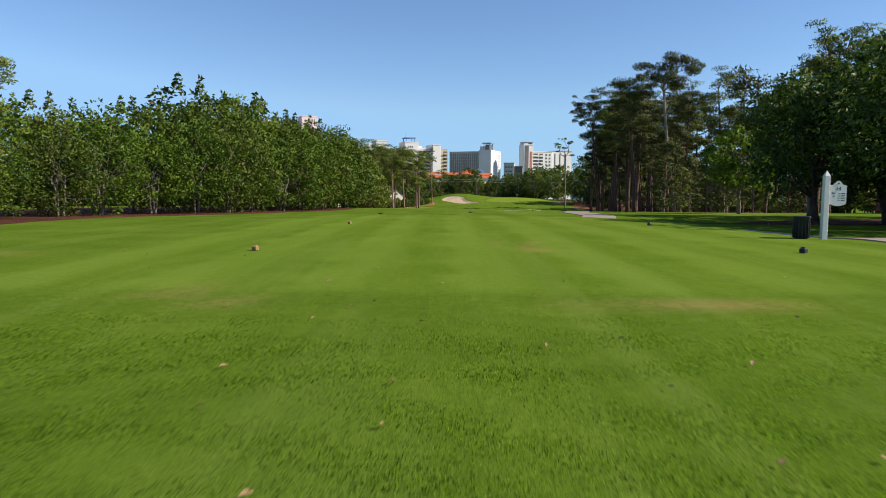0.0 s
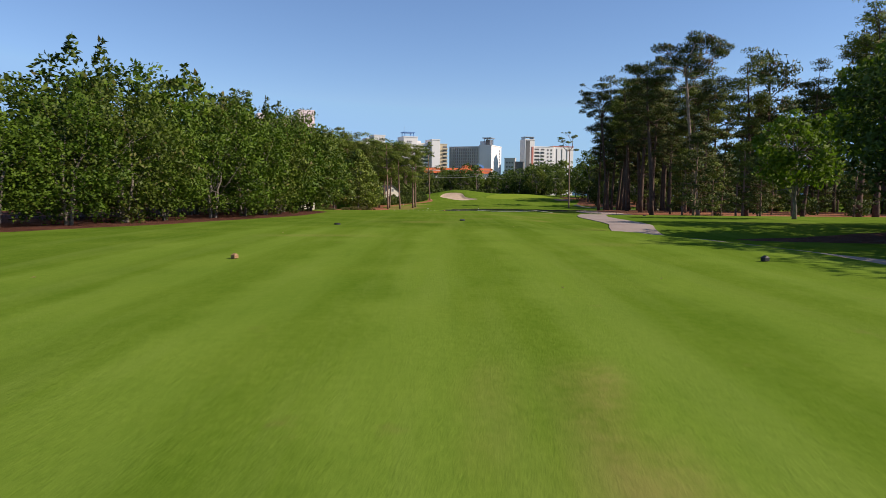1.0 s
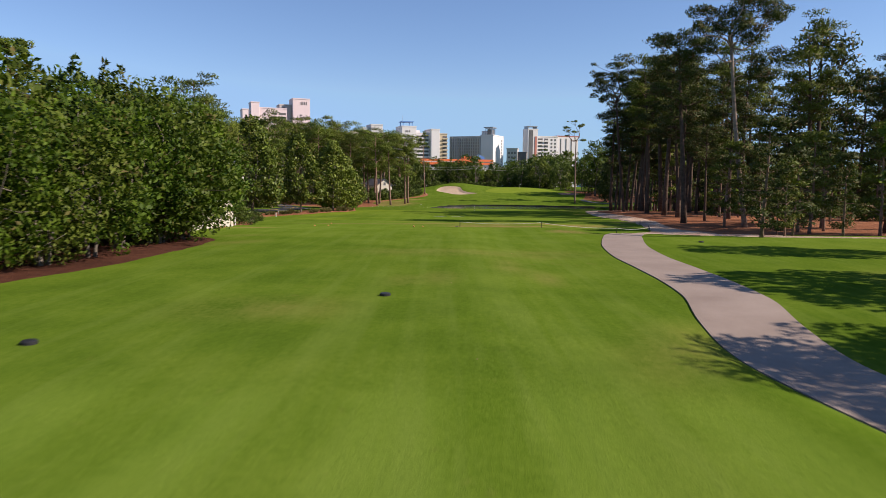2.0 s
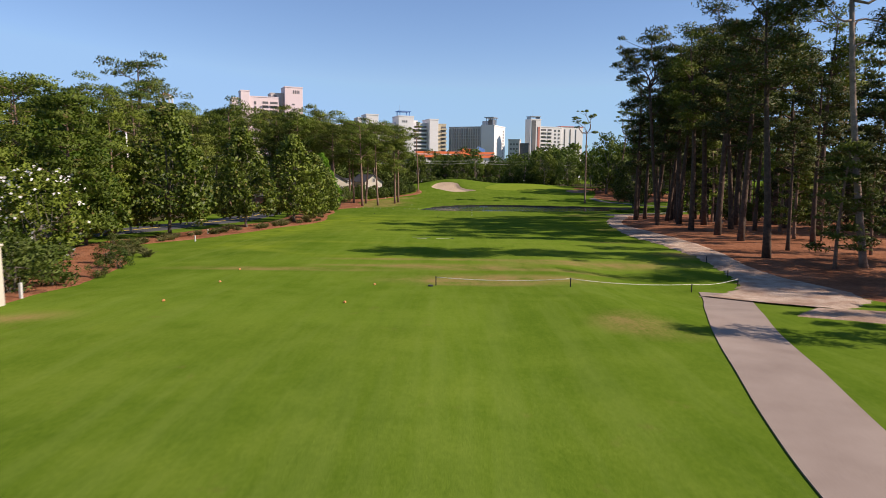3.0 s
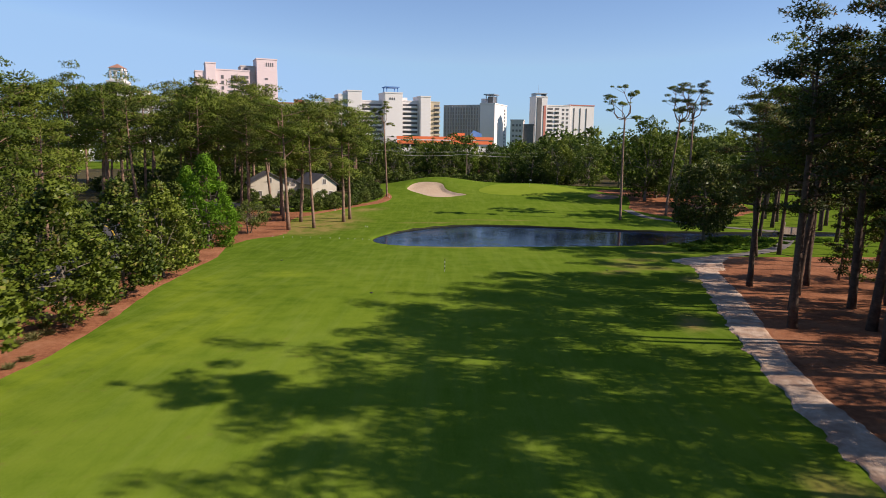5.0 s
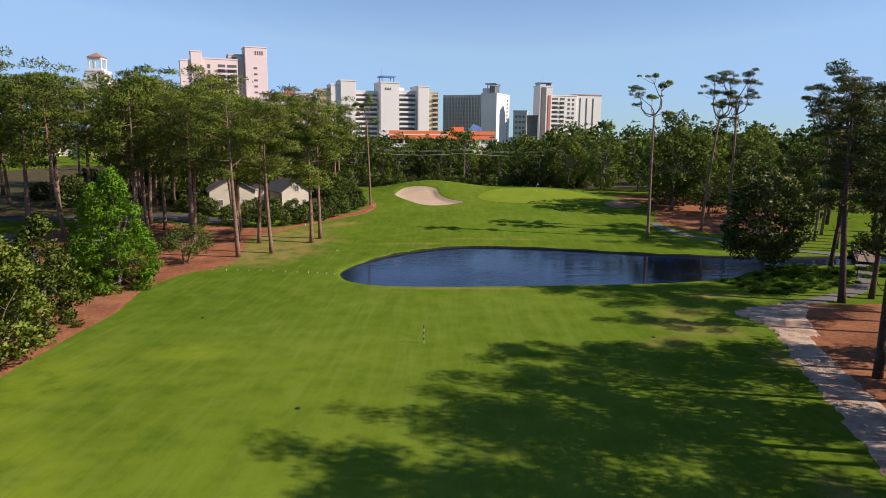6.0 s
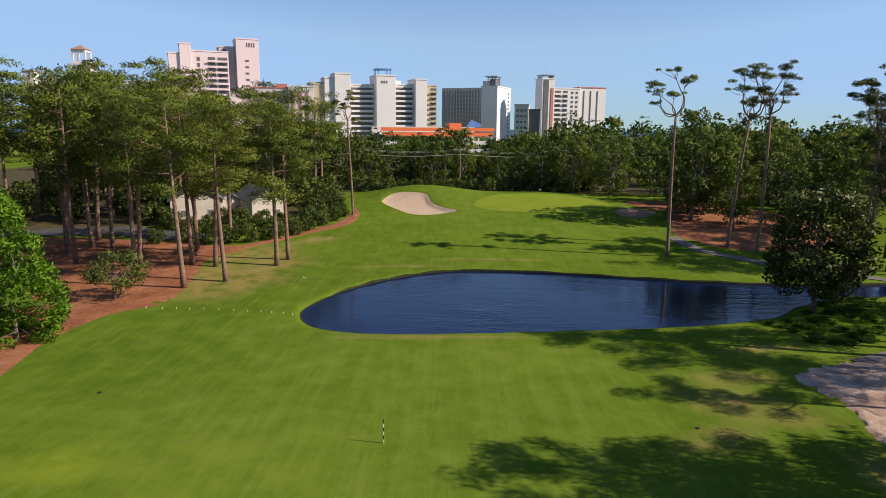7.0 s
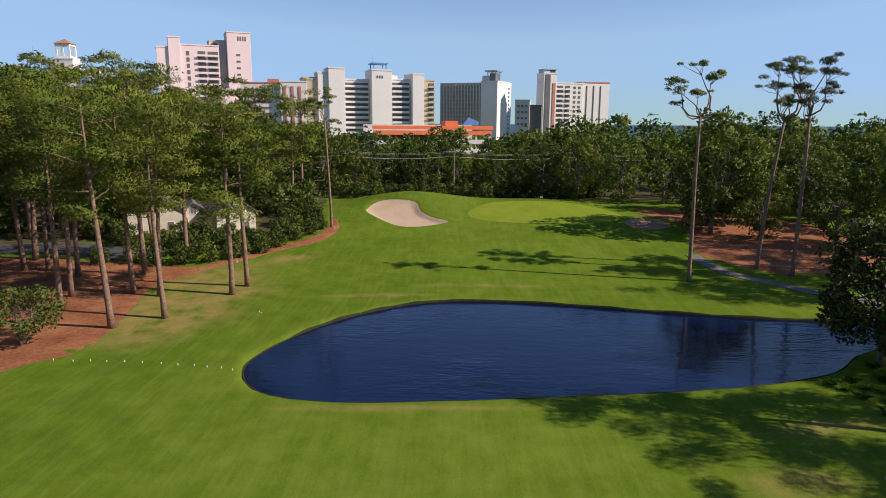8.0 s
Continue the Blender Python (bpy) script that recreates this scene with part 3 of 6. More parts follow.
# ways, sand, straw
CART = [(15.0, 2), (14.8, 10), (14.4, 17), (14.6, 24), (14.0, 30), (12.7, 35), (11.7, 40), (11.4, 46), (11.8, 50), (12.6, 53.5), (13.0, 57), (13.15, 60.5), (13.3, 64.8), (14.0, 69.9), (14.8, 73.6), (15.85, 77.6), (16.8, 81), (18.2, 85.4), (20.1, 90.8), (21.7, 95), (22.6, 98)]
ribbon("cart_path", CART, 2.6, CONCRETE, "pale grey concrete golf cart path, worn and dusty", "path")
strip("sand_path", [(20.6, 97.0), (23.8, 99.6), (26.4, 105), (27.3, 112), (28.3, 126), (28.4, 140), (29.9, 152), (32.2, 166), (36.5, 183), (41, 198), (45.2, 212), (48, 223)],
      [(26, 91), (31, 97), (30.5, 107), (30.4, 113), (32.4, 124), (33.2, 138), (32.8, 151), (34.2, 164), (40.0, 183), (44.5, 197), (48.2, 211), (52, 222)],
      SAND, "pale sandy waste path beside the pine wood", "sand", 0.10, 10, 20, 0.45, 3)
sheet("sand_patch", loop([(45.6, 222.4), (46.0, 218.6), (47.0, 213.4), (49, 211.5), (51, 216), (53, 221), (56, 226.4), (52.5, 226.6), (48.2, 224.6)], 9), SAND, "trodden sandy ground near the pond", "sand", 0.12, 8, 0.13, 5)
strip("sand_strip", [(22, 88.5), (26, 86), (30, 83), (38, 82), (50, 82)], [(26, 93), (30, 90), (34, 86.2), (40, 85.2), (50, 85)], SAND, "white sand margin in front of the wood", "sand", 0.06, 5, 6, 0.3, 4)
strip("straw_bed_wood", [(30.2, 93), (29.4, 107), (29.4, 113), (31.2, 124), (31.8, 138), (31.6, 151), (33.0, 164), (38.6, 183), (43.2, 197), (47, 211), (51, 221), (55, 226)],
      [(84, 88), (84, 104), (84, 115), (84, 126), (86, 138), (88, 152), (90, 166), (90, 184), (90, 198), (88, 212), (86, 222), (82, 228)],
      STRAW, "red-brown pine straw carpet under the tall pines", "pine straw", 0.06, 40, 8, 0.3, 7)
strip("straw_bed_magnolias", [(-13.2, 82), (-14.6, 92), (-17, 104), (-22, 114), (-24.4, 121), (-20.8, 129.5), (-18.6, 140), (-16.2, 151.5), (-14.8, 160), (-14.9, 170.5), (-17.1, 184), (-20.2, 203), (-21.3, 216.6), (-23.4, 229), (-22.6, 238), (-18.7, 243.3)],
      [(-16, 84), (-20, 94), (-24, 108), (-28, 116), (-30, 123), (-28, 132), (-26.5, 142), (-24, 152), (-22.4, 160), (-22.8, 170.5), (-25, 184), (-28, 203), (-30, 217), (-35, 229), (-36, 240), (-28, 248)],
      STRAW, "red-brown mulch bed with tufts under the magnolias", "mulch bed", 0.06, 10, 6, 0.25, 9)
strip("mulch_bed_thicket", [(-14.6, 12), (-15.8, 20), (-17.4, 27), (-17.0, 33), (-14.6, 39.5), (-12.2, 45), (-10.2, 51.5), (-8.6, 58), (-8.2, 64), (-8.7, 70.4), (-11.7, 73.8), (-13.6, 78.5)],
      [(-34, 12), (-34, 20), (-34, 27), (-34, 33), (-34, 39.5), (-34, 45), (-34, 51.5), (-34, 58), (-34, 64), (-34, 70.4), (-34, 75), (-34, 79)],
      MULCH, "dark red-brown mulch with twigs at the thicket's foot", "mulch bed", 0.06, 14, 7, 0.2, 11)
sheet("mulch_patch", loop([(13.6, 42), (19, 40), (28, 40.5), (42, 42), (44, 48), (36, 52), (27, 50.5), (19, 47.5), (14.8, 45)], 6), MULCH, "dark mulch and litter under the oaks", "mulch bed", 0.05, 6, 0.06, 13)
sheet("straw_clearing", loop([(-18.5, 244.5), (-18.5, 249), (-19.5, 256), (-21.5, 263), (-22, 270), (-19, 277.5), (-26, 281), (-40, 283), (-60, 284), (-64, 262), (-48, 246), (-36, 238), (-26, 240)], 6), STRAW,
      "pine straw and thin grass below tall pines", "pine straw", 0.03, 12, 0.07, 15)
sheet("straw_bed_green", loop([(55, 322.5), (60, 319.5), (62, 311), (60, 300), (57.5, 291), (60, 283), (66, 278), (76, 278), (88, 286), (92, 304), (84, 318), (72, 326), (62, 327)], 6), STRAW, "red pine straw beside the putting green", "pine straw", 0.05, 8, 0.04, 17)
strip("straw_border", [(-19.5, 276.5), (-14.5, 283), (-10.2, 289.5), (-5.6, 294.5), (-3.9, 300), (-3.8, 306), (-5.2, 311)], [(-21, 279.5), (-16, 286), (-12, 292.5), (-8.5, 297), (-7, 302), (-6.4, 307), (-6.2, 313)], STRAW, "red-brown straw border before the shrubs", "mulch bed", 0.05, 5, 6, 0.15, 21)
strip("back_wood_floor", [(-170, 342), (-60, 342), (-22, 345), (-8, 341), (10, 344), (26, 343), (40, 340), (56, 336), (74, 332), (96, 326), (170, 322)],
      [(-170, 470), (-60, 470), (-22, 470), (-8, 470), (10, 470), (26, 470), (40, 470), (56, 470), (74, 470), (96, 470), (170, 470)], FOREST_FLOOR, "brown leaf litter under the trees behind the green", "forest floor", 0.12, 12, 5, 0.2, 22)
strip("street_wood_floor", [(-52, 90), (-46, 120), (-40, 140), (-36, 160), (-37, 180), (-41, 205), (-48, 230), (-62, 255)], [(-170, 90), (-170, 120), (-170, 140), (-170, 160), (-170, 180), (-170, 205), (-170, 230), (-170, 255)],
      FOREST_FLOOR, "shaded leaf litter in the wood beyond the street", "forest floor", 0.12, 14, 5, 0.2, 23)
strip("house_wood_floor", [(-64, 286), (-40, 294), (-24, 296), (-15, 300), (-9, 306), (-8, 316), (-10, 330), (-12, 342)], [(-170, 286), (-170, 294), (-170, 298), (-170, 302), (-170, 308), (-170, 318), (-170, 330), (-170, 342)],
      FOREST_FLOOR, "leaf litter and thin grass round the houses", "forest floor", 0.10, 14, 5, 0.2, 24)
ribbon("far_path", [(80, 259.5), (73, 264), (66.7, 269), (62.4, 274), (58.8, 278.5), (57.2, 284), (56.8, 289)], 2.2, SHADED_PATH, "grey path curving past the green", "path", 0.09)
ribbon("pond_path", [(53.5, 226), (60, 229.5), (68, 236), (75, 246), (78, 252)], 2.2, SHADED_PATH, "grey path leading to the footbridge", "path", 0.09)
sheet("putting_green", GREEN_LINE, surface("green_turf", (0.135, 0.196, 0.018), (0.185, 0.240, 0.029), 0.25, 9, 0.9, 0.2, spec=0.0), "smooth pale green putting surface", "golf green", 0.05, 10)
sheet("bunker", BUNKER_LINE, BUNKER_SAND, "raked tan sand bunker below a grass mound", "bunker", 0.05, 10)
sheet("shaded_bunker", loop([(51.5, 312.5), (55, 316.5), (60, 313.5), (60.3, 309.5), (57, 306.2), (53, 306.2), (51.2, 309.5)], 6), SHADED_SAND, "brown-tan sand bunker with tree shade in its colour", "bunker", 0.06, 6)
ribbon("road", [(-60, 86), (-46, 108), (-38, 126), (-33, 142), (-29.4, 156), (-28.6, 168), (-30.5, 182), (-34, 200), (-38, 216), (-44, 232), (-54, 250), (-70, 268)], 6.2, ASPHALT, "dark asphalt street beyond the magnolias", "road", 0.1)
ribbon("road_line", [(-60, 86), (-46, 108), (-38, 126), (-33, 142), (-29.4, 156), (-28.6, 168), (-30.5, 182), (-34, 200), (-38, 216), (-44, 232), (-54, 250), (-70, 268)], 0.22, YELLOW, "yellow centre line on the street", "road marking", 0.115, 10, 1)
ribbon("driveway", [(-80, 286), (-58, 288), (-46, 289), (-36, 286), (-27, 290)], 7.0, ASPHALT, "grey asphalt drive among the pines", "road", 0.1)

# ---- trees ----
def unit(a):
    return a / np.maximum(np.linalg.norm(a, axis=1, keepdims=True), 1e-9)


def leaf_mesh(name, centres, out, size, rng, aspect=0.5, droop=0.0):
    """Folded four-cornered leaves or leaf sprays."""
    n = len(centres)
    d = unit(out * 0.45 + rng.normal(0, 0.6, (n, 3)) + np.array((0, 0, -droop)))
    s = unit(np.cross(d, rng.normal(0, 1, (n, 3)) + out * 0.8))
    up = np.cross(d, s)
    k = (size * rng.uniform(0.6, 1.35, n))[:, None]
    a = centres - d * k * 0.5
    b = centres + s * k * aspect * 0.5 + up * k * 0.12
    c = centres + d * k * 0.5
    e = centres - s * k * aspect * 0.5 + up * k * 0.12
    ng = unit(np.cross(b - a, c - a))
    turn = ((ng * out).sum(1) < 0)[:, None]
    b, e = np.where(turn, e, b), np.where(turn, b, e)
    ng = np.where(turn, -ng, ng)
    return raw(name, np.stack((a, b, c, e), 1), 4, unit(out * 0.75 + ng * 0.5 + np.array((0, 0, 0.1))))


def needle_mesh(name, centres, out, length, width, rng, droop=0.0):
    """Single sprays of needles, each a slim blade that points out of its clump."""
    n = len(centres)
    d = unit(out * 0.55 + rng.normal(0, 0.7, (n, 3)) + np.array((0, 0, 0.15 - droop)))
    s = unit(np.cross(d, rng.normal(0, 1, (n, 3)) + out * 0.9))
    ln = (length * rng.uniform(0.6, 1.3, n))[:, None]
    wd = (width * rng.uniform(0.7, 1.3, n))[:, None]
    a, b, e = centres - s * wd * 0.5 - d * ln * 0.4, centres + s * wd * 0.5 - d * ln * 0.4, centres + d * ln * 0.6
    ng = unit(np.cross(b - a, e - a))
    turn = ((ng * out).sum(1) < 0)[:, None]
    a, b = np.where(turn, b, a), np.where(turn, a, b)
    ng = np.where(turn, -ng, ng)
    return raw(name, np.stack((a, b, e), 1), 3, unit(out * np.array((0.8, 0.8, 1.25)) + ng * 0.2 + np.array((0, 0, 0.05))))


def pads(rng, places, radius, height, count):
    """Needle places on the shells of domed clumps, with the way out of each."""
    cs, outs = [], []
    for p, q in places:
        n = max(12, int(count * q * q))
        d = unit(rng.normal(0, 1, (n, 3)))
        d[:, 2] = np.abs(d[:, 2]) * np.where(rng.random(n) < 0.78, 1, -0.45)
        r = np.where(rng.random(n) < 0.8, rng.uniform(0.72, 1.0, n), rng.uniform(0.2, 0.8, n))[:, None]
        lump = 1 + 0.22 * np.sin(d @ rng.normal(0, 3.5, 3) + rng.uniform(0, 6))[:, None]
        cs.append(np.array(p) + d * r * lump * np.array((radius * q * rng.uniform(0.85, 1.15), radius * q * rng.uniform(0.85, 1.15), height * q)))
        outs.append(d)
    return np.concatenate(cs), np.concatenate(outs)


def limb(geo, start, way, length, radius, rng, bend=0.25, steps_=4, sides=4):
    """A crooked branch; returns its points."""
    p, d = Vector(start), Vector(way).normalized()
    pts, rs = [p.copy()], [radius]
    for i in range(steps_):
        d = (d + Vector(rng.normal(0, bend, 3)) * 0.75 + Vector((0, 0, 0.06))).normalized()
        p = p + d * (length / steps_)
        pts.append(p.copy())
        rs.append(radius * (1 - 0.8 * (i + 1) / steps_))
    geo.tube(pts, rs, sides)
    return pts


def pine(seed, height, clear, spread, limbs, material, pad=1.1, count=34, lean=0.0, flat_top=0.5, sub=3, length=0.42, width=0.16, dead=5, bark=None, twigs=True):
    """clear: the share of the trunk without living branches."""
    rng = np.random.default_rng(seed)
    root = new("pine_tree")
    g = Geo()
    a = rng.uniform(0, 6.28)
    r0 = height * 0.0140
    n = 9
    pts, rs = [], []
    for i in range(n + 1):
        u = i / n
        off = lean * height * u ** 1.3 + 0.012 * height * math.sin(3.5 * u + seed)
        pts.append((off * math.cos(a), off * math.sin(a), height * 0.96 * u - 0.3))
        rs.append(r0 * (1.25 if i == 0 else 1.0) * (1 - 0.82 * u ** 1.4))
    g.tube(pts, rs, 9)
    at = lambda u: Vector(pts[min(n - 1, int(u * n))]).lerp(Vector(pts[min(n, int(u * n) + 1)]), u * n - int(u * n))
    places = []
    for i in range(limbs):
        u = clear + (0.985 - clear) * (i + rng.random() * 0.8) / limbs
        w = (u - clear) / (1 - clear)
        ang = i * 2.4 + rng.uniform(-0.5, 0.5)
        reach = spread * (1 - flat_top * w ** 2.2) * rng.uniform(0.45, 1.1) * (0.55 + 0.45 * min(1, w * 3 + 0.3))
        ends = limb(g, at(u), (math.cos(ang), math.sin(ang), 0.06 + 0.34 * w), reach, r0 * (0.40 - 0.2 * w), rng)
        for j in range(sub):
            q = Vector(ends[-1]).lerp(Vector(ends[2]), j / sub * rng.uniform(0.6, 1.1)) + Vector(rng.normal(0, 0.35 * spread / 4, 3))
            places.append((tuple(q), rng.uniform(0.6, 1.2)))
            if twigs and j:
                b0 = Vector(ends[2 if j % 2 else 3])
                g.tube([b0, b0.lerp(q, 0.55) + Vector(rng.normal(0, 0.12, 3)), q], [r0 * 0.13, r0 * 0.09, r0 * 0.03], 3)
    places.append((tuple(at(0.97)), 1.1))
    for i in range(dead):
        u = rng.uniform(clear * 0.45, clear)
        ang = rng.uniform(0, 6.28)
        limb(g, at(u), (math.cos(ang), math.sin(ang), rng.uniform(-0.2, 0.5)), rng.uniform(0.6, 2.2), r0 * 0.14, rng, 0.35, 3, 4)
    part("trunk", g, bark or BARK, root, "furrowed grey-brown trunk with bare branch stubs", True)
    c, o = pads(rng, places, pad, pad * 0.42, count)
    part("crown", needle_mesh("crown", c, o, length, width, rng), material, root, "clumps of green needles")
    return root


def broadleaf(seed, name, height, radius, low, clumps, per, size, material, trunk_r, aspect=0.5, shape="dome", stems=1, droop=0.0, bark=None, clump=0.26, lean=0.0, top="", shoots=0):
    """A leafy tree or shrub. low: the crown's lower edge over the ground."""
    rng = np.random.default_rng(seed)
    root = new(name)
    g = Geo()
    mid = low + (height - low) * (0.45 if shape == "dome" else 0.38)
    places = []
    for i in range(clumps):
        d = unit(rng.normal(0, 1, (1, 3)))[0]
        u = rng.uniform(0.45, 1.0) ** 0.5
        if shape == "cone":
            h = rng.random() ** 1.25
            rr = radius * (1 - h ** 1.5) ** 0.85 * (0.70 + 0.30 * min(1, h * 6)) * rng.uniform(0.72, 1.06) ** (0.6 if i % 3 else 2.0)
            ang = rng.uniform(0, 6.28)
            p = np.array((rr * math.cos(ang), rr * math.sin(ang), low + (height - low) * h * 0.97))
        else:
            hh = (height - mid) if d[2] > 0 else (mid - low)
            p = np.array((d[0] * radius * u, d[1] * radius * u, mid + d[2] * hh * u * rng.uniform(0.85, 1.1)))
        p[0] += lean * p[2]
        places.append((p, rng.uniform(0.7, 1.3)))
    for i in range(shoots):
        ang, rr = rng.uniform(0, 6.28), radius * rng.uniform(0.1, 0.8)
        z0 = mid + (height - mid) * math.sqrt(1 - (rr / radius) ** 2) * 0.9
        for j in range(4):
            places.append((np.array((rr * math.cos(ang), rr * math.sin(ang), z0 + j * height * 0.045)), 0.55 - 0.11 * j))
    cs, outs = [], []
    for p, q in places:
        n = int(per * q)
        d = unit(rng.normal(0, 1, (n, 3)) + np.array((0, 0, 0.25)))
        r = radius * clump * q * rng.uniform(0.35, 1.0, n)[:, None] ** 0.5
        cs.append(p + d * r * np.array((1, 1, 0.8)))
        outs.append(d)
    for s in range(stems):
        ang = s * 6.28 / max(1, stems) + rng.uniform(0, 1)
        foot = Vector((math.cos(ang), math.sin(ang), 0)) * (0.0 if stems == 1 else trunk_r * 1.6)
        pts, rs = [], []
        for i in range(7):
            u = i / 6
            pts.append(foot * (1 + 2.5 * u) + Vector((lean * mid * u * 1.3 + rng.normal(0, 0.03) * mid * u, rng.normal(0, 0.03) * mid * u, -0.2 + (mid + 0.2) * u)))
            rs.append(trunk_r * (1.3 if i == 0 else 1) * (1 - 0.6 * u))
        g.tube(pts, rs, 8)
        for i in range(min(16, clumps) // stems):
            p, _ = places[(i * 7 + s * 3) % clumps]
            b = Vector(pts[2 + i % 5])
            e = Vector(p)
            m1 = b.lerp(e, 0.5) + Vector(rng.normal(0, 0.06, 3)) * height
            g.tube([b, b.lerp(m1, 0.6), m1, e], [trunk_r * 0.4, trunk_r * 0.3, trunk_r * 0.2, trunk_r * 0.06], 4)
    part("trunk", g, bark or BARK_GREY, root, "", True)
    c, o = np.concatenate(cs), np.concatenate(outs)
    c[:, 2] = np.maximum(c[:, 2], 0.05)
    part("crown", leaf_mesh("crown", c, o, size, rng, aspect, droop), material, root, top)
    return root


def put(kinds, places, label, category, group="", seed=1, tilt=2.0):
    """Sets copies of the built trees at (x, y, height share); the first of each kind stands at its own first place."""
    rnd = random.Random(seed)
    used = set()
    for i, (x, y, s) in enumerate(places):
        root = kinds[i % len(kinds)]
        m = pose(x, y, ground(x, y), rnd.uniform(-tilt, tilt), rnd.uniform(-tilt, tilt), rnd.uniform(0, 360)) @ Matrix.Diagonal((s * rnd.uniform(0.92, 1.08), s * rnd.uniform(0.92, 1.08), s, 1))
        if root.name in used or "label" in root:
            ob = copy_thing(root, m @ Matrix.Diagonal([1 / v for v in root.scale] + [1]))
        else:
            root.matrix_basis = m
            used.add(root.name)
            ob = root
        tagged(ob, label if isinstance(label, str) else label[i % len(label)], category, group)


def scatter(seed, n, x0, x1, y0, y1, gap, taken, keep=lambda x, y: True, s0=0.8, s1=1.1):
    rnd = random.Random(seed)
    out = []
    for _ in range(n * 40):
        if len(out) >= n:
            break
        x, y = rnd.uniform(x0, x1), rnd.uniform(y0, y1)
        if keep(x, y) and all((x - a) ** 2 + (y - b) ** 2 > gap * gap for a, b, *_ in taken + out):
            out.append((x, y, rnd.uniform(s0, s1)))
    return out


def road_off(x, y, d=5.0):
    return all((x - a) ** 2 + (y - b) ** 2 > d * d for a, b in ROAD_POINTS)


ROAD_POINTS = line([(-60, 86), (-46, 108), (-38, 126), (-33, 142), (-29.4, 156), (-28.6, 168), (-30.5, 182), (-34, 200), (-38, 216), (-44, 232), (-54, 250), (-70, 268)], 4) + line([(-80, 286), (-58, 288), (-46, 289), (-36, 286), (-27, 290)], 4)

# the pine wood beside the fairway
wood_pines = [pine(11, 28.0, 0.58, 5.4, 14, PINE_SHADED, 1.85, 165, 0.03, -0.05, sub=4, bark=BARK_SHADED), pine(12, 28.0, 0.40, 4.6, 17, PINE_SHADED, 1.8, 150, 0.03, 0.15, sub=4, bark=BARK_SHADED), pine(13, 28.0, 0.60, 5.2, 14, PINE_SHADED, 1.85, 165, 0.04, -0.05, sub=4, bark=BARK_SHADED),
              pine(14, 28.0, 0.42, 4.6, 16, PINE_SHADED, 1.8, 155, 0.0, 0.15, sub=4, bark=BARK_SHADED), pine(15, 28.0, 0.52, 5.0, 15, PINE, 1.9, 165, 0.045, 0.0, sub=4, bark=BARK_SHADED)]
inner_pines = [pine(16, 28, 0.42, 5.2, 15, PINE_SHADED, 2.2, 56, 0.0, 0.25, sub=4, length=0.8, width=0.34, dead=2, twigs=False, bark=BARK_SHADED), pine(17, 28, 0.46, 5.4, 14, PINE_SHADED, 2.3, 56, 0.03, 0.2, sub=4, length=0.8, width=0.34, dead=2, twigs=False, bark=BARK_SHADED)]
WOOD_EDGE = [(33.4, 115.2, 0.84), (38.6, 131.0, 0.92), (38.8, 121.5, 0.46), (39.0, 138.5, 0.96), (38.4, 145, 0.9), (43.6, 155, 1.02), (43, 163.5, 1.05), (43.6, 171, 0.98), (40.5, 177.5, 0.90),
             (44.2, 185, 0.86), (49.6, 194, 0.88), (47.2, 200.5, 0.80), (50.5, 186.5, 0.92), (53, 150, 1.0), (48.7, 156, 0.98), (56.7, 160, 1.05), (54.5, 201.5, 0.78), (61, 213.5, 0.75), (60.5, 203, 0.80), (59.6, 196, 0.9),
             (54.8, 182, 0.96), (46.5, 177, 1.0), (52, 170, 1.05), (41, 167, 0.84), (58.5, 99, 1.0), (64, 96, 0.98), (50, 101.5, 0.72), (72, 92, 0.95), (61.5, 107, 1.04),
             (51, 138, 0.95), (80, 220, 0.95), (60.3, 227.6, 0.97), (64.5, 222.5, 0.86), (65.5, 230, 0.86), (47.5, 112.5, 0.85), (44, 147, 0.88), (47.5, 150.5, 0.9), (73, 217.5, 0.8), (45, 128, 0.66), (46.5, 145, 0.68), (41.5, 158, 0.9)]
WOOD_FILL = scatter(5, 14, 56, 92, 118, 198, 5.0, WOOD_EDGE, lambda x, y: x > 38 + max(0, y - 165) * 0.36 and not (123 < y + 0.117 * x < 131 or 136 < y + 0.117 * x < 143), 0.8, 1.08)
put(wood_pines, WOOD_EDGE, ["tall dark green pine with a bare furrowed trunk in pine straw", "tall pine with brown-tinged needles in the shaded wood"], "pine tree", "pines of the wood", 3)
put(inner_pines, [(55, 188, 0.72), (60, 195, 0.7), (63, 186, 0.76), (58, 179, 0.72), (66, 203, 0.72)], "shorter dark pine filling the wood's edge", "pine tree", "pines of the wood", 43)
put(inner_pines, WOOD_FILL, "tall dark pine deep in the shaded wood", "pine tree", "pines of the wood", 4)
young = [pine(21, 11, 0.10, 2.9, 22, PINE_SHADED, 0.95, 62, 0.0, 0.85, 3, 0.36, 0.13, 0, twigs=False), pine(22, 11, 0.16, 2.7, 20, PINE, 0.9, 62, 0.02, 0.8, 3, 0.36, 0.13, 0, twigs=False)]
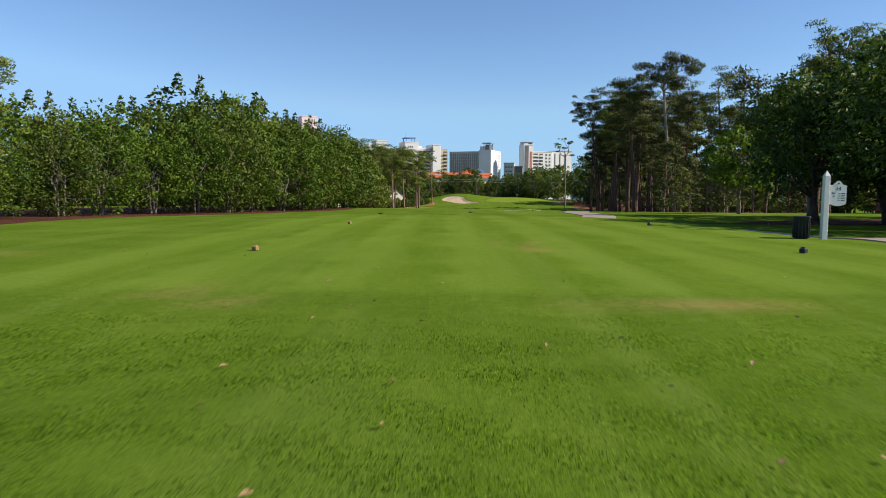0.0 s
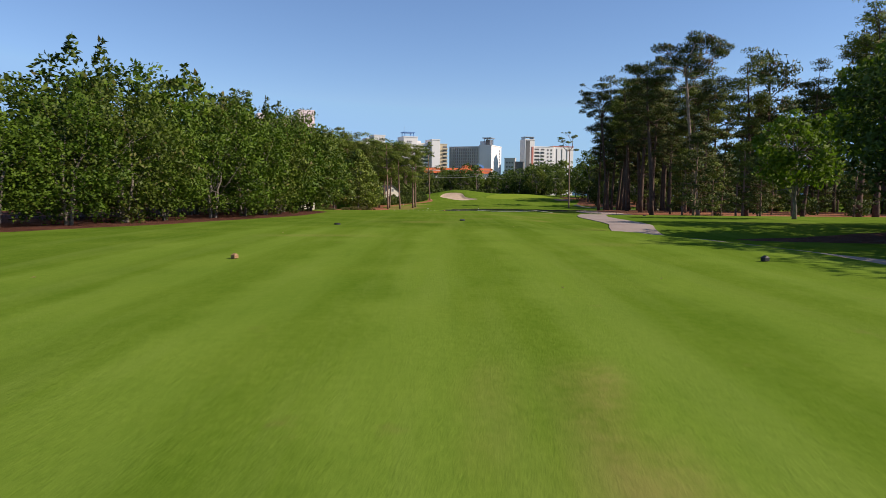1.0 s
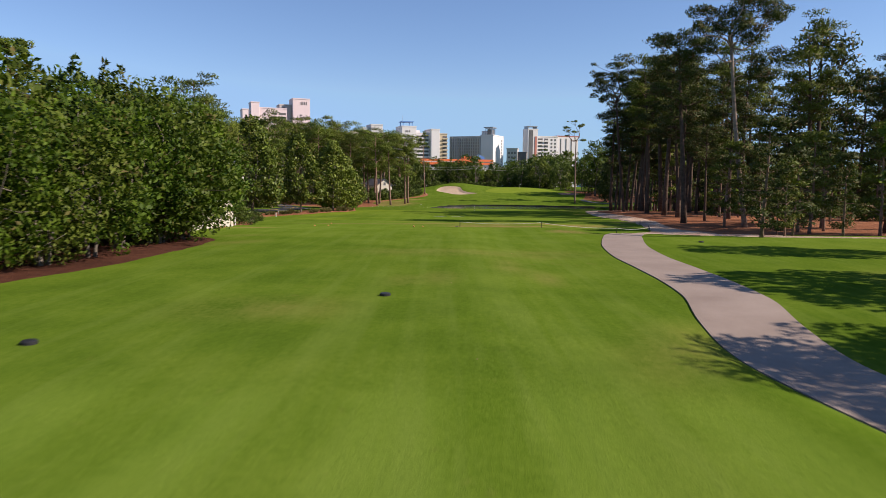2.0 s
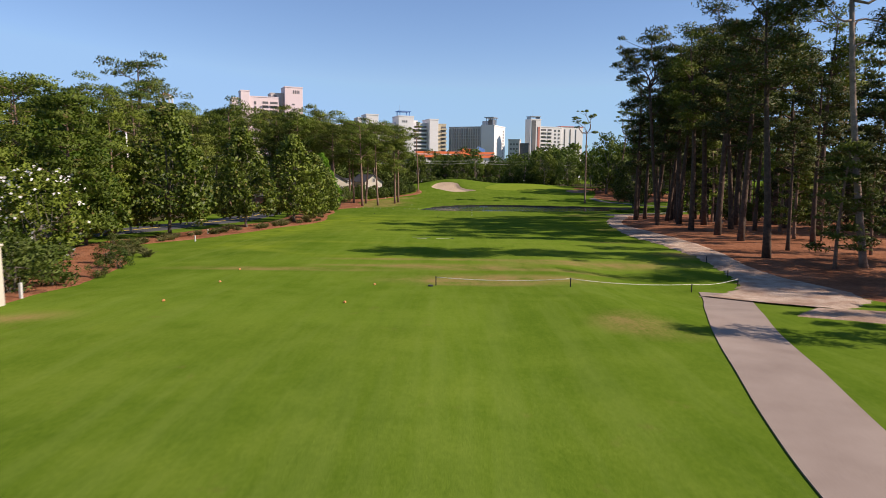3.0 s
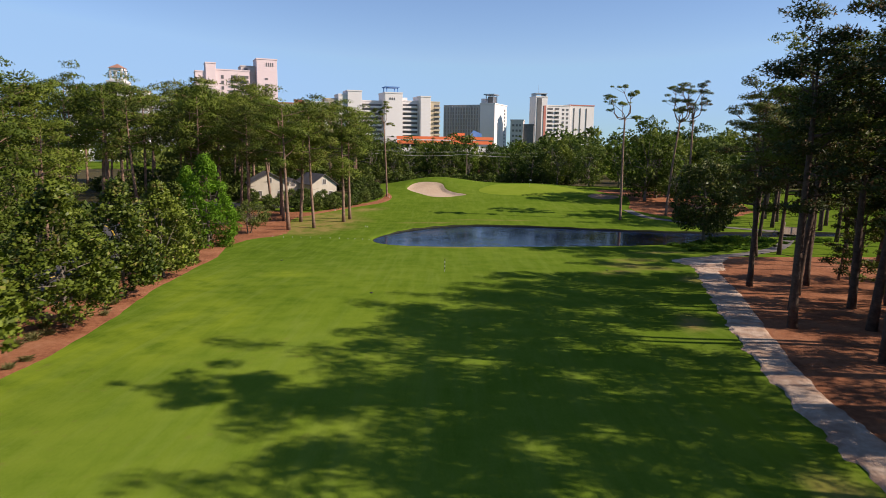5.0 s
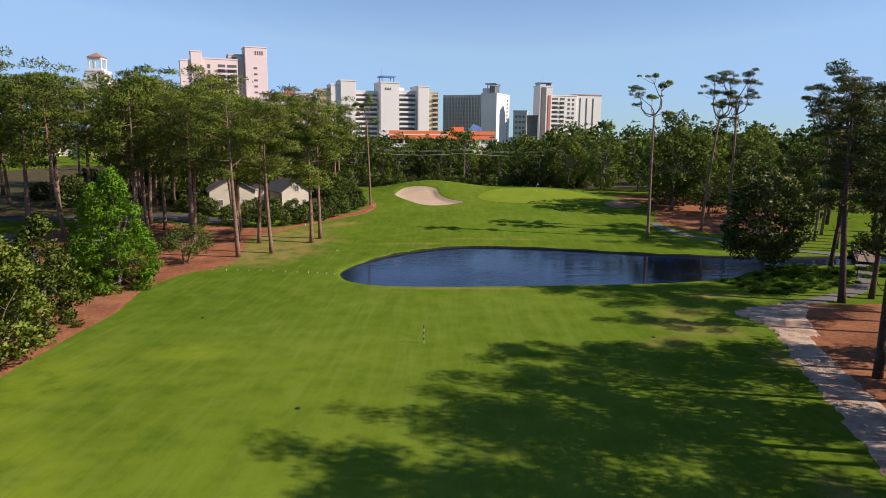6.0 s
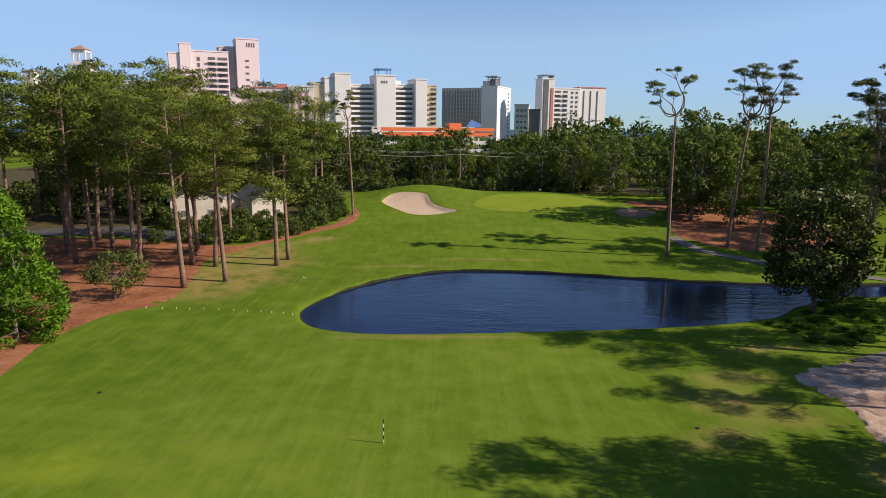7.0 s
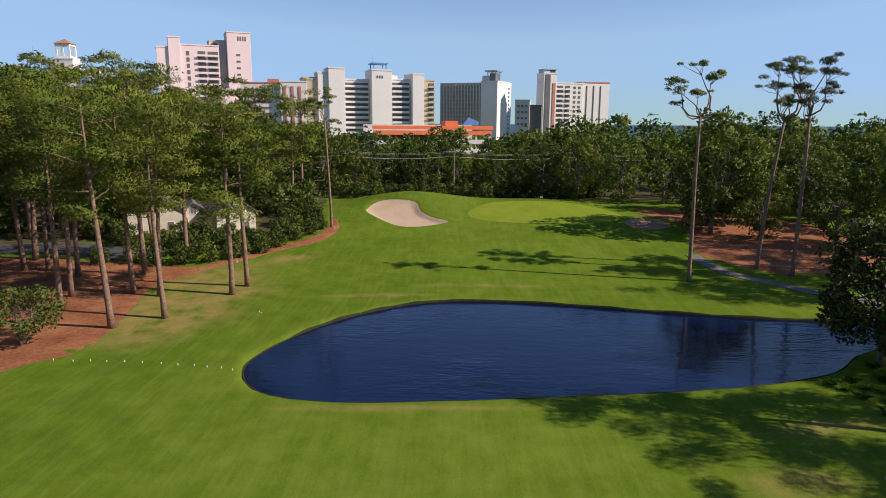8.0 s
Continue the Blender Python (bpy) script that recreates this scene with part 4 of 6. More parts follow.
put(young, [(27.8, 82.6, 0.88), (36.6, 110.0, 0.98), (33, 88, 0.72), (40.5, 99, 1.0), (36, 96.5, 0.55), (45, 95, 1.05), (39, 91, 0.72), (48, 110, 1.1), (64, 150, 0.85), (70, 190, 0.9), (51, 92, 0.9), (56, 122, 0.9), (60, 165, 0.9), (66, 180, 0.9), (74, 140, 1.1), (56, 190, 0.7), (50, 160, 0.7), (78, 170, 1.1), (48, 132, 0.8), (80, 120, 1.1), (82, 200, 1.0), (46, 106, 1.05), (62, 138, 1.1), (31, 85.5, 0.6), (57, 146, 1.0), (60, 174, 1.05), (68, 158, 1.2), (64, 198, 1.0), (70, 205, 1.1), (72, 124, 1.2), (76, 184, 1.2), (84, 150, 1.3), (86, 184, 1.3)],
    "young full-crowned pine with drooping dark needles", "pine tree", "young pines", 5)

put(young, [(44.5, 118, 0.9), (46, 134, 1.2), (49, 143, 1.3), (49, 165, 1.3), (52, 176, 1.35), (57.5, 197, 1.2), (61, 206, 1.1), (41.5, 103, 1.0)], "half-grown dark pine between the tall trunks", "pine tree", "young pines", 41)


def crooked_pine(seed, x, y, height, lean, fork, arms, material, label, bark=None, group="lone pines", full=0.58):
    """A tall bare pine that forks near its top. arms: where each leaves the stem, where it ends, and the size of the clump on it."""
    rng = np.random.default_rng(seed)
    root = thing("pine_tree", x, y, ground(x, y), label, "pine tree", group)
    g = Geo()
    r0 = height * 0.0098
    pts = [Vector((lean * u * fork + 0.22 * math.sin(2.6 * u + seed), 0.2 * math.sin(3.1 * u + 2 * seed), -0.3 + (fork + 0.3) * u)) for u in (0, 0.05, 0.2, 0.4, 0.6, 0.8, 1.0)]
    g.tube(pts, [r0 * k for k in (1.35, 1.0, 0.94, 0.86, 0.78, 0.7, 0.62)], 9)
    top = pts[-1]
    places = []
    for low, ex, ey, ez, size in arms:
        b = top if low >= 1 else pts[0].lerp(top, low)
        e = Vector((lean * fork + ex, ey, ez))
        way = e - b
        side = Vector((-way.z, rng.uniform(-1, 1) * way.length * 0.6, way.x)).normalized()
        swing = way.length * rng.uniform(0.10, 0.2) * rng.choice((-1, 1))
        bend = [b.lerp(e, u) + side * swing * math.sin(u * 5.2) * (1 - 0.4 * u) for u in (0, 0.2, 0.4, 0.6, 0.8, 1.0)]
        r = r0 * min(0.5, 0.16 + 0.045 * way.length)
        g.tube(bend, [r * k for k in (1.0, 0.85, 0.7, 0.55, 0.4, 0.2)], 6)
        places.append((tuple(bend[-1]), size))
        for _ in range(3):
            q = bend[-1] + Vector(rng.normal(0, 1, 3) * np.array((0.9, 0.9, 0.35))) * size
            g.tube([bend[-2], bend[-2].lerp(q, 0.5) + Vector(rng.normal(0, 0.15, 3)), q], [r * 0.35, r * 0.25, r * 0.1], 4)
            places.append((tuple(q), size * rng.uniform(0.5, 0.75)))
    for i in range(6):
        u, a = rng.uniform(0.45, 0.97), rng.uniform(0, 6.28)
        limb(g, pts[0].lerp(top, u), (math.cos(a), math.sin(a), rng.uniform(-0.1, 0.5)), rng.uniform(0.5, 1.6), r0 * 0.13, rng, 0.35, 3, 4)
    part("trunk", g, bark or BARK, root, "bare grey-brown trunk with crooked forking boughs", True)
    c, o = pads(rng, [(p, q * rng.uniform(0.75, 1.15)) for p, q in places], 1.0, full, 230)
    part("crown", needle_mesh("crown", c, o, 0.34, 0.12, rng), material, root, "few flat clumps of needles")


LEANING = [(1, -3.0, 0.5, 27.8, 1.5), (1, 0.4, -0.6, 29.2, 1.6), (1, 3.0, 0.8, 28.0, 1.6), (1, -1.6, 1.4, 25.8, 1.7), (1, 2.0, -1.2, 25.2, 1.7), (0.93, -3.4, -0.6, 23.4, 1.4), (0.9, 3.6, 0.6, 22.2, 1.5), (1, 5.0, -0.4, 26.4, 1.4), (0.82, 3.4, 0.9, 20.4, 1.3), (1, -4.4, -1.0, 26.0, 1.3), (1, 1.0, 2.2, 27.0, 1.5), (1, 0.2, -2.4, 26.6, 1.5)]
crooked_pine(91, 39.4, 110.8, 30, -0.125, 20.8, [(p, ex * 0.95, ey, ez - 2.8 + 0.5 * ey, q * 1.1) for p, ex, ey, ez, q in LEANING], PINE_SHADED, "tall leaning pine with a pale weathered trunk", BARK_PALE, "pines of the wood", 0.75)
crooked_pine(92, 37.4, 155.4, 29, -0.13, 20.0, [(p, ex * 0.75, ey, ez - 2.8, q) for p, ex, ey, ez, q in LEANING], PINE_SHADED, "tall pine leaning out over the fairway", BARK_SHADED, "pines of the wood", 0.7)

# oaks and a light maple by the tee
oaks = [broadleaf(31, "oak_tree", 12.5, 6.0, 2.4, 120, 84, 0.38, LEAF_OAK, 0.34, clump=0.23, bark=BARK_SHADED), broadleaf(32, "oak_tree", 12.5, 5.6, 2.0, 115, 84, 0.38, LEAF_OAK, 0.30, stems=2, clump=0.23, bark=BARK_SHADED)]
put(oaks, [(24.6, 43.5, 0.8), (29.5, 42.5, 1.0), (35, 45, 1.0), (41, 42, 1.05), (34, 36, 0.95), (44, 52, 1.0), (25.2, 33.5, 0.9), (28, 26.5, 0.95)], "dark spreading oak shading the tee", "oak tree", "oaks by the tee", 6)
maples = [broadleaf(33, "maple_tree", 10, 3.8, 2.8, 74, 50, 0.46, LEAF_LIT, 0.19, lean=0.05, clump=0.24)]
put(maples, [(30.4, 67.4, 0.92), (30.2, 54.0, 1.2)], "slender broadleaf tree with yellow-green leaves", "tree", "light trees by the tee", 7)

# the thicket on the other side
thicket = [broadleaf(41, "thicket_tree", 7.2, 3.4, 0.2, 135, 50, 0.23, LEAF_HEDGE, 0.10, stems=3, clump=0.20, shoots=1), broadleaf(42, "thicket_tree", 7.2, 3.1, 0.0, 130, 50, 0.23, LEAF_HEDGE, 0.09, stems=4, clump=0.20, shoots=1),
           broadleaf(43, "thicket_tree", 7.2, 3.6, 0.2, 135, 50, 0.23, LEAF_OLIVE, 0.11, stems=3, clump=0.20, shoots=1), broadleaf(44, "thicket_tree", 7.2, 3.0, 0.0, 125, 50, 0.23, LEAF_HEDGE, 0.08, stems=3, clump=0.20, shoots=1)]
thicket_back = [broadleaf(47, "thicket_tree", 7.2, 3.5, 0.4, 85, 46, 0.29, LEAF_HEDGE, 0.10, stems=2, clump=0.24, shoots=2), broadleaf(48, "thicket_tree", 7.2, 3.3, 0.4, 85, 46, 0.29, LEAF_OLIVE, 0.10, stems=2, clump=0.24, shoots=2)]
edge = [(-16.6, 12), (-18, 20), (-19.6, 27), (-19.2, 33), (-16.8, 39.5), (-14.6, 45), (-12.8, 51.5), (-11.4, 58), (-11.0, 64), (-11.6, 69.5)]
rows = []
rnd = random.Random(8)
for i, (x, y) in enumerate(line(edge, 2)):
    rows.append((x - 0.6 + rnd.uniform(-0.5, 0.5), y + rnd.uniform(-0.7, 0.7), rnd.uniform(0.66, 0.90)))
back_rows = []
for i, (x, y) in enumerate(line(edge, 2)):
    back_rows.append((x - 4.6 + rnd.uniform(-0.8, 0.8), y + 1.5 + rnd.uniform(-0.9, 0.9), rnd.uniform(0.78, 0.98)))
for i, (x, y) in enumerate(line(edge, 1)[::3]):
    back_rows.append((x - 8.0 + rnd.uniform(-1, 1), y + rnd.uniform(-1, 1), rnd.uniform(0.95, 1.18)))
rows += [(-12.0, 71.2, 1.0), (-10.9, 69.8, 0.8), (-14.9, 74.6, 1.05), (-11.6, 67.2, 1.0), (-17.5, 76, 0.8), (-20.5, 79.5, 0.85), (-23.5, 85, 0.95), (-25.5, 92, 1.1)]
rows = [(x, y, h * (0.74 + 0.44 * sm(24, 56, y))) for x, y, h in rows]
back_rows = [(x, y, h * (0.66 + 0.64 * sm(20, 56, y))) for x, y, h in back_rows]
put(thicket, rows, ["dense green thicket tree with many thin stems", "bushy broadleaf tree rising from dark mulch"], "tree", "thicket trees", 9)
put(thicket_back, back_rows, "taller green tree rising behind the thicket", "tree", "thicket trees", 38)
street = [broadleaf(45, "street_tree", 13, 4.8, 0.4, 130, 56, 0.5, LEAF_HEDGE, 0.2, clump=0.22), broadleaf(46, "street_tree", 13, 4.6, 0.4, 120, 56, 0.5, PINE_LIT, 0.2, clump=0.24)]
put(street, [(-29.5, 118.5, 0.9), (-34, 129, 1.1), (-27.5, 97, 0.8)], "dense rounded green tree beside the garden wall", "tree", "trees by the wall", 32)
tall_left = [pine(51, 18, 0.42, 3.4, 13, PINE_LIT, 1.15, 90, 0.02), pine(52, 26, 0.20, 6.2, 19, PINE_LIT, 2.35, 140, 0.02, 0.15, sub=4, length=0.5, width=0.21), pine(53, 26, 0.30, 5.8, 17, PINE_LIT, 2.35, 140, 0.03, 0.1, sub=4, length=0.5, width=0.21), pine(54, 26, 0.14, 6.0, 20, PINE, 2.35, 140, 0.0, 0.2, sub=4, length=0.5, width=0.21)]
put([pine(55, 13.6, 0.10, 4.4, 26, PINE_LIT, 1.35, 150, 0.0, 0.75, sub=4, length=0.36, width=0.13, dead=2)], [(-23.8, 109, 1.0), (-27.0, 103, 0.86)], "dense rounded green pine beside the garden wall", "pine tree", "pines by the wall", 40)
put([tall_left[0]], [(-25.2, 77, 0.74), (-20.9, 29.5, 0.43), (-28, 92, 0.75), (-37, 116, 0.9), (-40, 127, 0.95)], "slim pine standing above the thicket", "pine tree", "", 10)
LEFT_PINES = [(-29.5, 127, 0.64), (-34, 119, 0.6), (-58, 196, 1.27), (-46, 150, 0.74), (-50, 166, 0.81), (-44, 186, 0.88), (-50, 205, 0.98), (-46, 136, 0.68), (-40, 172, 0.82), (-52, 182, 0.88), (-62, 170, 0.83), (-41, 156, 0.74), (-42, 202, 0.95), (-46, 218, 1.02), (-37, 148, 0.66), (-50, 228, 1.05)]


def hotel_gap(x, y):
    """Lower trees stand before the belfry."""
    return 0.80 if -0.53 < (x - 10.8) / (y - 108.5) < -0.43 else 1.0


LEFT_PINES = [(x, y, s * hotel_gap(x, y) * (1.0 if s > 1.2 else 0.92 + 0.12 * math.sin(x * 3.1 + y))) for x, y, s in LEFT_PINES]
put(tall_left[1:], LEFT_PINES, "broad green pine behind the street trees", "pine tree", "pines beyond the street", 11)
LEFT_FILL = scatter(12, 24, -100, -42, 100, 245, 7.5, LEFT_PINES, lambda x, y: road_off(x, y, 6), 0.88, 1.02)
LEFT_FILL = [(x, y, s * min(1.2, (0.115 * y + 2 + 3 * sm(170, 220, y)) / 26) * hotel_gap(x, y) * (0.90 + 0.12 * math.sin(x * 2.3 + y))) for x, y, s in LEFT_FILL]
put(tall_left[1:], LEFT_FILL, "green pine in the wood beyond the street", "pine tree", "pines beyond the street", 12)

# magnolias along the bed
mags = [broadleaf(61, "magnolia_tree", 13.0, 4.5, 1.7, 160, 66, 0.38, LEAF_MAG, 0.20, 0.62, "cone", clump=0.205), broadleaf(62, "magnolia_tree", 13.0, 4.3, 1.9, 150, 66, 0.38, LEAF_MAG, 0.18, 0.62, "cone", clump=0.21),
        broadleaf(66, "magnolia_tree", 13.0, 4.7, 1.6, 165, 66, 0.38, LEAF_MAG, 0.20, 0.62, "cone", clump=0.20)]
put(mags, [(-25.6, 131.5, 1.12), (-21.6, 146.5, 1.02), (-18.6, 161.5, 1.04), (-18.2, 174.6, 0.88), (-19.6, 187, 0.86), (-21.6, 200, 0.86), (-24.4, 210.5, 0.84), (-29, 120.5, 0.9) ],
    "glossy dark green magnolia with pale leaf undersides", "magnolia tree", "magnolias along the bed", 13)
flowering = broadleaf(63, "flowering_shrub", 6.0, 1.9, 0.6, 60, 60, 0.24, LEAF_MAG, 0.08, stems=3)
rng = np.random.default_rng(163)
spots = unit(rng.normal(0, 1, (260, 3)) + np.array((0.3, -0.3, 0.5)))
part("blossom", leaf_mesh("blossom", np.array((0, 0, 3.6)) + spots * np.array((2.3, 2.3, 2.6)) * rng.uniform(0.85, 1.05, (260, 1)), spots, 0.17, rng, 0.9), WHITE, flowering, "sprays of small white blossom")
put([flowering], [(-18.6, 97.4, 1.12)], "leafy shrub dotted with white blossom by the wall", "shrub", "", 14)
shrubs = [broadleaf(64, "shrub", 2.0, 1.3, 0.0, 30, 60, 0.16, LEAF_SHRUB, 0.04, stems=3, clump=0.34), broadleaf(65, "shrub", 2.0, 1.1, 0.0, 26, 60, 0.15, LEAF_SHRUB, 0.04, stems=3, clump=0.36)]
put(shrubs, [(-16.0, 90.4, 1.45), (-16.2, 94.2, 1.25), (-17.0, 103, 0.7), (-15.8, 98, 0.55), (-18.0, 92.5, 1.5), (-19.2, 106, 0.8), (-22.6, 116, 0.6), (-25, 118, 0.7)], "rounded green shrub in the mulch bed", "shrub", "shrubs by the wall", 15)

# bald cypress and the small leaning tree
put([broadleaf(71, "cypress_tree", 14.8, 5.0, 0.4, 230, 60, 0.5, LEAF_CYP, 0.26, 0.32, "cone", clump=0.17, droop=0.25)], [(-27.2, 229.5, 1.0), (-31.5, 232.5, 0.86)], "bright green feathery cypress, broad at the base", "cypress tree", "", 16)
put([broadleaf(72, "small_tree", 5.6, 3.3, 1.5, 60, 50, 0.32, LEAF_SHRUB, 0.13, lean=0.10, stems=2)], [(-25.6, 246.0, 1.05)], "small leaning olive-green tree over mulch", "tree", "", 17)

# pines by the pond
pond_pines = [pine(81, 26, 0.50, 5.8, 12, PINE_LIT, 2.4, 260, 0.03, -0.05, sub=4, width=0.14), pine(82, 26, 0.54, 5.6, 11, PINE, 2.5, 270, 0.05, -0.1, sub=4, width=0.14), pine(83, 26, 0.46, 5.8, 13, PINE_LIT, 2.35, 250, 0.02, 0.0, sub=4, width=0.14)]
grove_pines = [pine(181, 26, 0.48, 5.8, 12, PINE_LIT, 2.5, 100, 0.03, 0.0, sub=4, length=0.62, width=0.24, twigs=False), pine(182, 26, 0.52, 5.6, 11, PINE, 2.6, 100, 0.04, 0.0, sub=4, length=0.62, width=0.24, twigs=False), pine(183, 26, 0.44, 5.8, 13, PINE_LIT, 2.45, 96, 0.02, 0.05, sub=4, length=0.62, width=0.24, twigs=False)]
POND_PINES = [(-19.5, 251.4, 0.97), (-15.2, 255.3, 0.90), (-11.3, 265.7, 0.92), (-10.3, 269.4, 0.9), (-31.3, 264, 0.97), (-24, 265.5, 0.95), (-19.9, 264.6, 0.88), (-45, 276, 0.98), (-41.5, 276.3, 0.96), (-35.5, 273.2, 1.0), (-29, 258, 0.92)]
put(pond_pines, POND_PINES, "tall pine with a long bare trunk above the lawn", "pine tree", "pines above the pond", 18)
BACK_PINES = scatter(19, 52, -100, -14, 262, 345, 5.2, POND_PINES, lambda x, y: road_off(x, y, 5.5) and x < -14 - (y - 262) * 0.02 and not (-34 < x < -15 and 292 < y < 312) and x < -26 + (y - 262) * 0.15, 0.98, 1.16)
BACK_PINES = [(x, y, s * (1.0 + 0.13 * sm(-28, -45, x))) for x, y, s in BACK_PINES]
BEARINGS, RISES = [-0.9, -0.70, -0.55, -0.45, -0.39, -0.3, -0.2], [0.10, 0.10, 0.084, 0.070, 0.046, 0.036, 0.030]
BACK_PINES = [(x, y, min(s, (21.5 + (y - 184) * float(np.interp((x - 17.8) / (y - 184), BEARINGS, RISES))) / 26)) for x, y, s in BACK_PINES]
BACK_PINES = [(x, y, s * (0.92 + 0.07 * math.sin(x * 2.9 + y))) for x, y, s in BACK_PINES]
put(grove_pines, BACK_PINES, "tall pine in the grove round the white house", "pine tree", "pines round the house", 19)

FORKED = [(1, -4.5, 0.6, 27.2, 1.15), (1, -1.5, -0.8, 25.8, 1.0), (1, -3.9, 0.4, 24.2, 0.75), (1, 1.5, 0.5, 28.0, 1.2), (1, 0.1, -0.5, 29.6, 0.9), (0.98, 2.3, 0.6, 23.2, 1.0), (1, -2.6, 1.4, 26.6, 0.8)]
TIERED = [(1, -2.2, 0.4, 29.6, 1.1), (1, 1.2, -0.6, 30.4, 1.15), (1, -0.6, 0.8, 27.0, 1.4), (1, 2.0, 0.3, 26.4, 1.2), (0.98, -1.6, -0.5, 24.6, 1.0), (0.96, 0.3, 0.4, 22.4, 0.8), (1, 2.6, -0.8, 28.6, 1.2), (1, 0.2, 1.0, 25.2, 1.3)]
BROAD = [(1, -3.4, 0.5, 27.6, 1.4), (1, 0.2, -0.6, 29.4, 1.5), (1, 3.2, 0.8, 28.4, 1.5), (1, -1.6, 1.2, 25.6, 1.6), (1, 2.2, -1.0, 25.0, 1.6), (0.95, -3.0, -0.6, 23.2, 1.3), (0.92, 3.4, 0.4, 22.0, 1.3), (1, 5.0, -0.4, 26.6, 1.2), (0.85, -1.8, 0.9, 19.5, 1.2)]
crooked_pine(84, 51.1, 274.6, 30, 0.012, 22.8, FORKED, PINE, "very tall thin pine with a sparse forked crown")
crooked_pine(85, 64.1, 281.6, 30.5, 0.085, 22.0, TIERED, PINE, "tall leaning pine with open tiered boughs")
crooked_pine(87, 67.7, 278.0, 31, -0.01, 23.0, TIERED[::-1], PINE_SHADED, "tall thin pine with open flat-topped boughs")
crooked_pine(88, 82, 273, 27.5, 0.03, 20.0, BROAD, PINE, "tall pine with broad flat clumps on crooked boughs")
crooked_pine(89, 86.5, 279, 28.5, 0.05, 21.0, BROAD[::-1], PINE_SHADED, "tall pine with broad flat clumps on crooked boughs")
crooked_pine(90, 93, 268, 26, 0.02, 20.0, BROAD, PINE_SHADED, "tall pine with broad flat clumps on crooked boughs")
crooked_pine(83, -5.6, 305.8, 26, -0.02, 20.0, [(p, ex * 0.6, ey, ez * 0.86, q * 0.9) for p, ex, ey, ez, q in FORKED], PINE, "thin pine with a small forked crown by the bunker")
put([broadleaf(86, "oak_tree", 14.3, 5.2, 1.4, 170, 70, 0.46, LEAF_GLOSS, 0.28, 0.55, clump=0.22)], [(58.4, 243.4, 1.04)], "rounded broadleaf tree with glossy leaves at the pond edge", "tree", "", 22)
put(wood_pines, [(71, 248, 0.85), (76, 243, 0.9), (84, 246, 0.9), (82, 236, 0.95), (90, 240, 0.9), (76, 230, 0.8), (82, 266, 0.95), (90, 262, 0.95), (87, 275, 1.0), (96, 270, 0.95), (99, 282, 1.0), (94, 290, 0.95), (104, 276, 1.0)], "tall pine near the footbridge", "pine tree", "pines by the bridge", 23)

# woods behind the green
wood_trees = [broadleaf(91, "oak_tree", 15, 5.6, 1.0, 85, 15, 1.15, LEAF_FAR, 0.3), broadleaf(92, "oak_tree", 15, 5.0, 0.6, 80, 15, 1.1, LEAF_FAR, 0.28), broadleaf(93, "oak_tree", 15, 6.0, 1.4, 90, 15, 1.15, LEAF_OAK, 0.32)]
belt_trees = [broadleaf(96, "oak_tree", 15, 5.4, 0.6, 105, 44, 0.55, LEAF_FAR, 0.3, clump=0.22), broadleaf(97, "oak_tree", 15, 4.6, 0.4, 95, 44, 0.52, LEAF_OAK, 0.28, clump=0.22), broadleaf(98, "oak_tree", 15, 4.2, 0.8, 90, 44, 0.52, LEAF_HEDGE, 0.26, clump=0.2, lean=0.04)]
put(belt_trees, [(65.4, 303.8, 1.48), (55.8, 331, 1.05), (74, 312, 0.9), (80, 322, 1.1), (88, 312, 1.1), (66, 334, 1.15), (47, 338, 1.0), (39, 341, 0.95), (76, 338, 1.2), (96, 330, 1.1), (84, 296, 0.95), (70, 309, 1.42), (72, 298.5, 0.85), (92, 292, 1.0), (98, 304, 1.0), (90, 322, 1.1), (102, 316, 1.0), (70, 322, 1.0)], "large oak behind the putting green", "oak tree", "oaks behind the green", 24)
BACK_WOOD = scatter(25, 66, -90, 150, 343, 425, 8.5, [], lambda x, y: (y > 372 or not -4 < x < 28) and not (14 < x < 36 and y > 385) and x > -60 - (y - 343), 0.95, 1.35)
BACK_WOOD = [(x, y, s * (1.0 if x < 66 else 1.22)) for x, y, s in BACK_WOOD]
BACK_WOOD = [(x, y, min(s, 0.95 - 0.25 * math.sin(x)) if -28 < x < 46 else s * (1.0 + 0.18 * math.sin(x * 2.3))) for x, y, s in BACK_WOOD]
FRONT = [r for r in BACK_WOOD if r[1] < 368] + [(-2, 353, 1.1), (4.5, 357, 1.08), (10, 352, 0.92), (13.5, 362, 1.22), (19, 356, 0.88), (24, 361, 0.72), (7, 366, 1.0), (29, 352, 0.82), (-8, 350, 0.95), (17, 368, 0.95), (34, 354, 0.95), (1, 366, 1.0)]
put(belt_trees, FRONT, ["dark green oak at the edge of the belt behind the green", "leafy wood tree with an uneven crown"], "tree", "trees behind the green", 37)
BACK_WOOD = [r for r in BACK_WOOD if r[1] >= 368]
put(wood_trees, BACK_WOOD, ["dark green oak in the belt of trees behind the green", "leafy wood tree with an uneven crown"], "tree", "trees behind the green", 25)
put(wood_trees, scatter(26, 18, 98, 170, 230, 345, 9, [], lambda x, y: x > 108 or y > 300, 0.8, 1.1), "broad tree across the next fairway", "tree", "trees across the next fairway", 26)
put(wood_trees, scatter(27, 14, 100, 175, 60, 230, 11, [], lambda x, y: x > 112, 0.8, 1.1), "broad tree beyond the pine wood", "tree", "trees across the next fairway", 27)
put(wood_trees, [(94 + 5 * math.sin(k * 1.9), 84 + k * 8.6, 0.8 + 0.12 * math.sin(k * 2.7)) for k in range(17)], "dark broadleaf tree closing the far side of the wood", "tree", "trees behind the wood", 36)
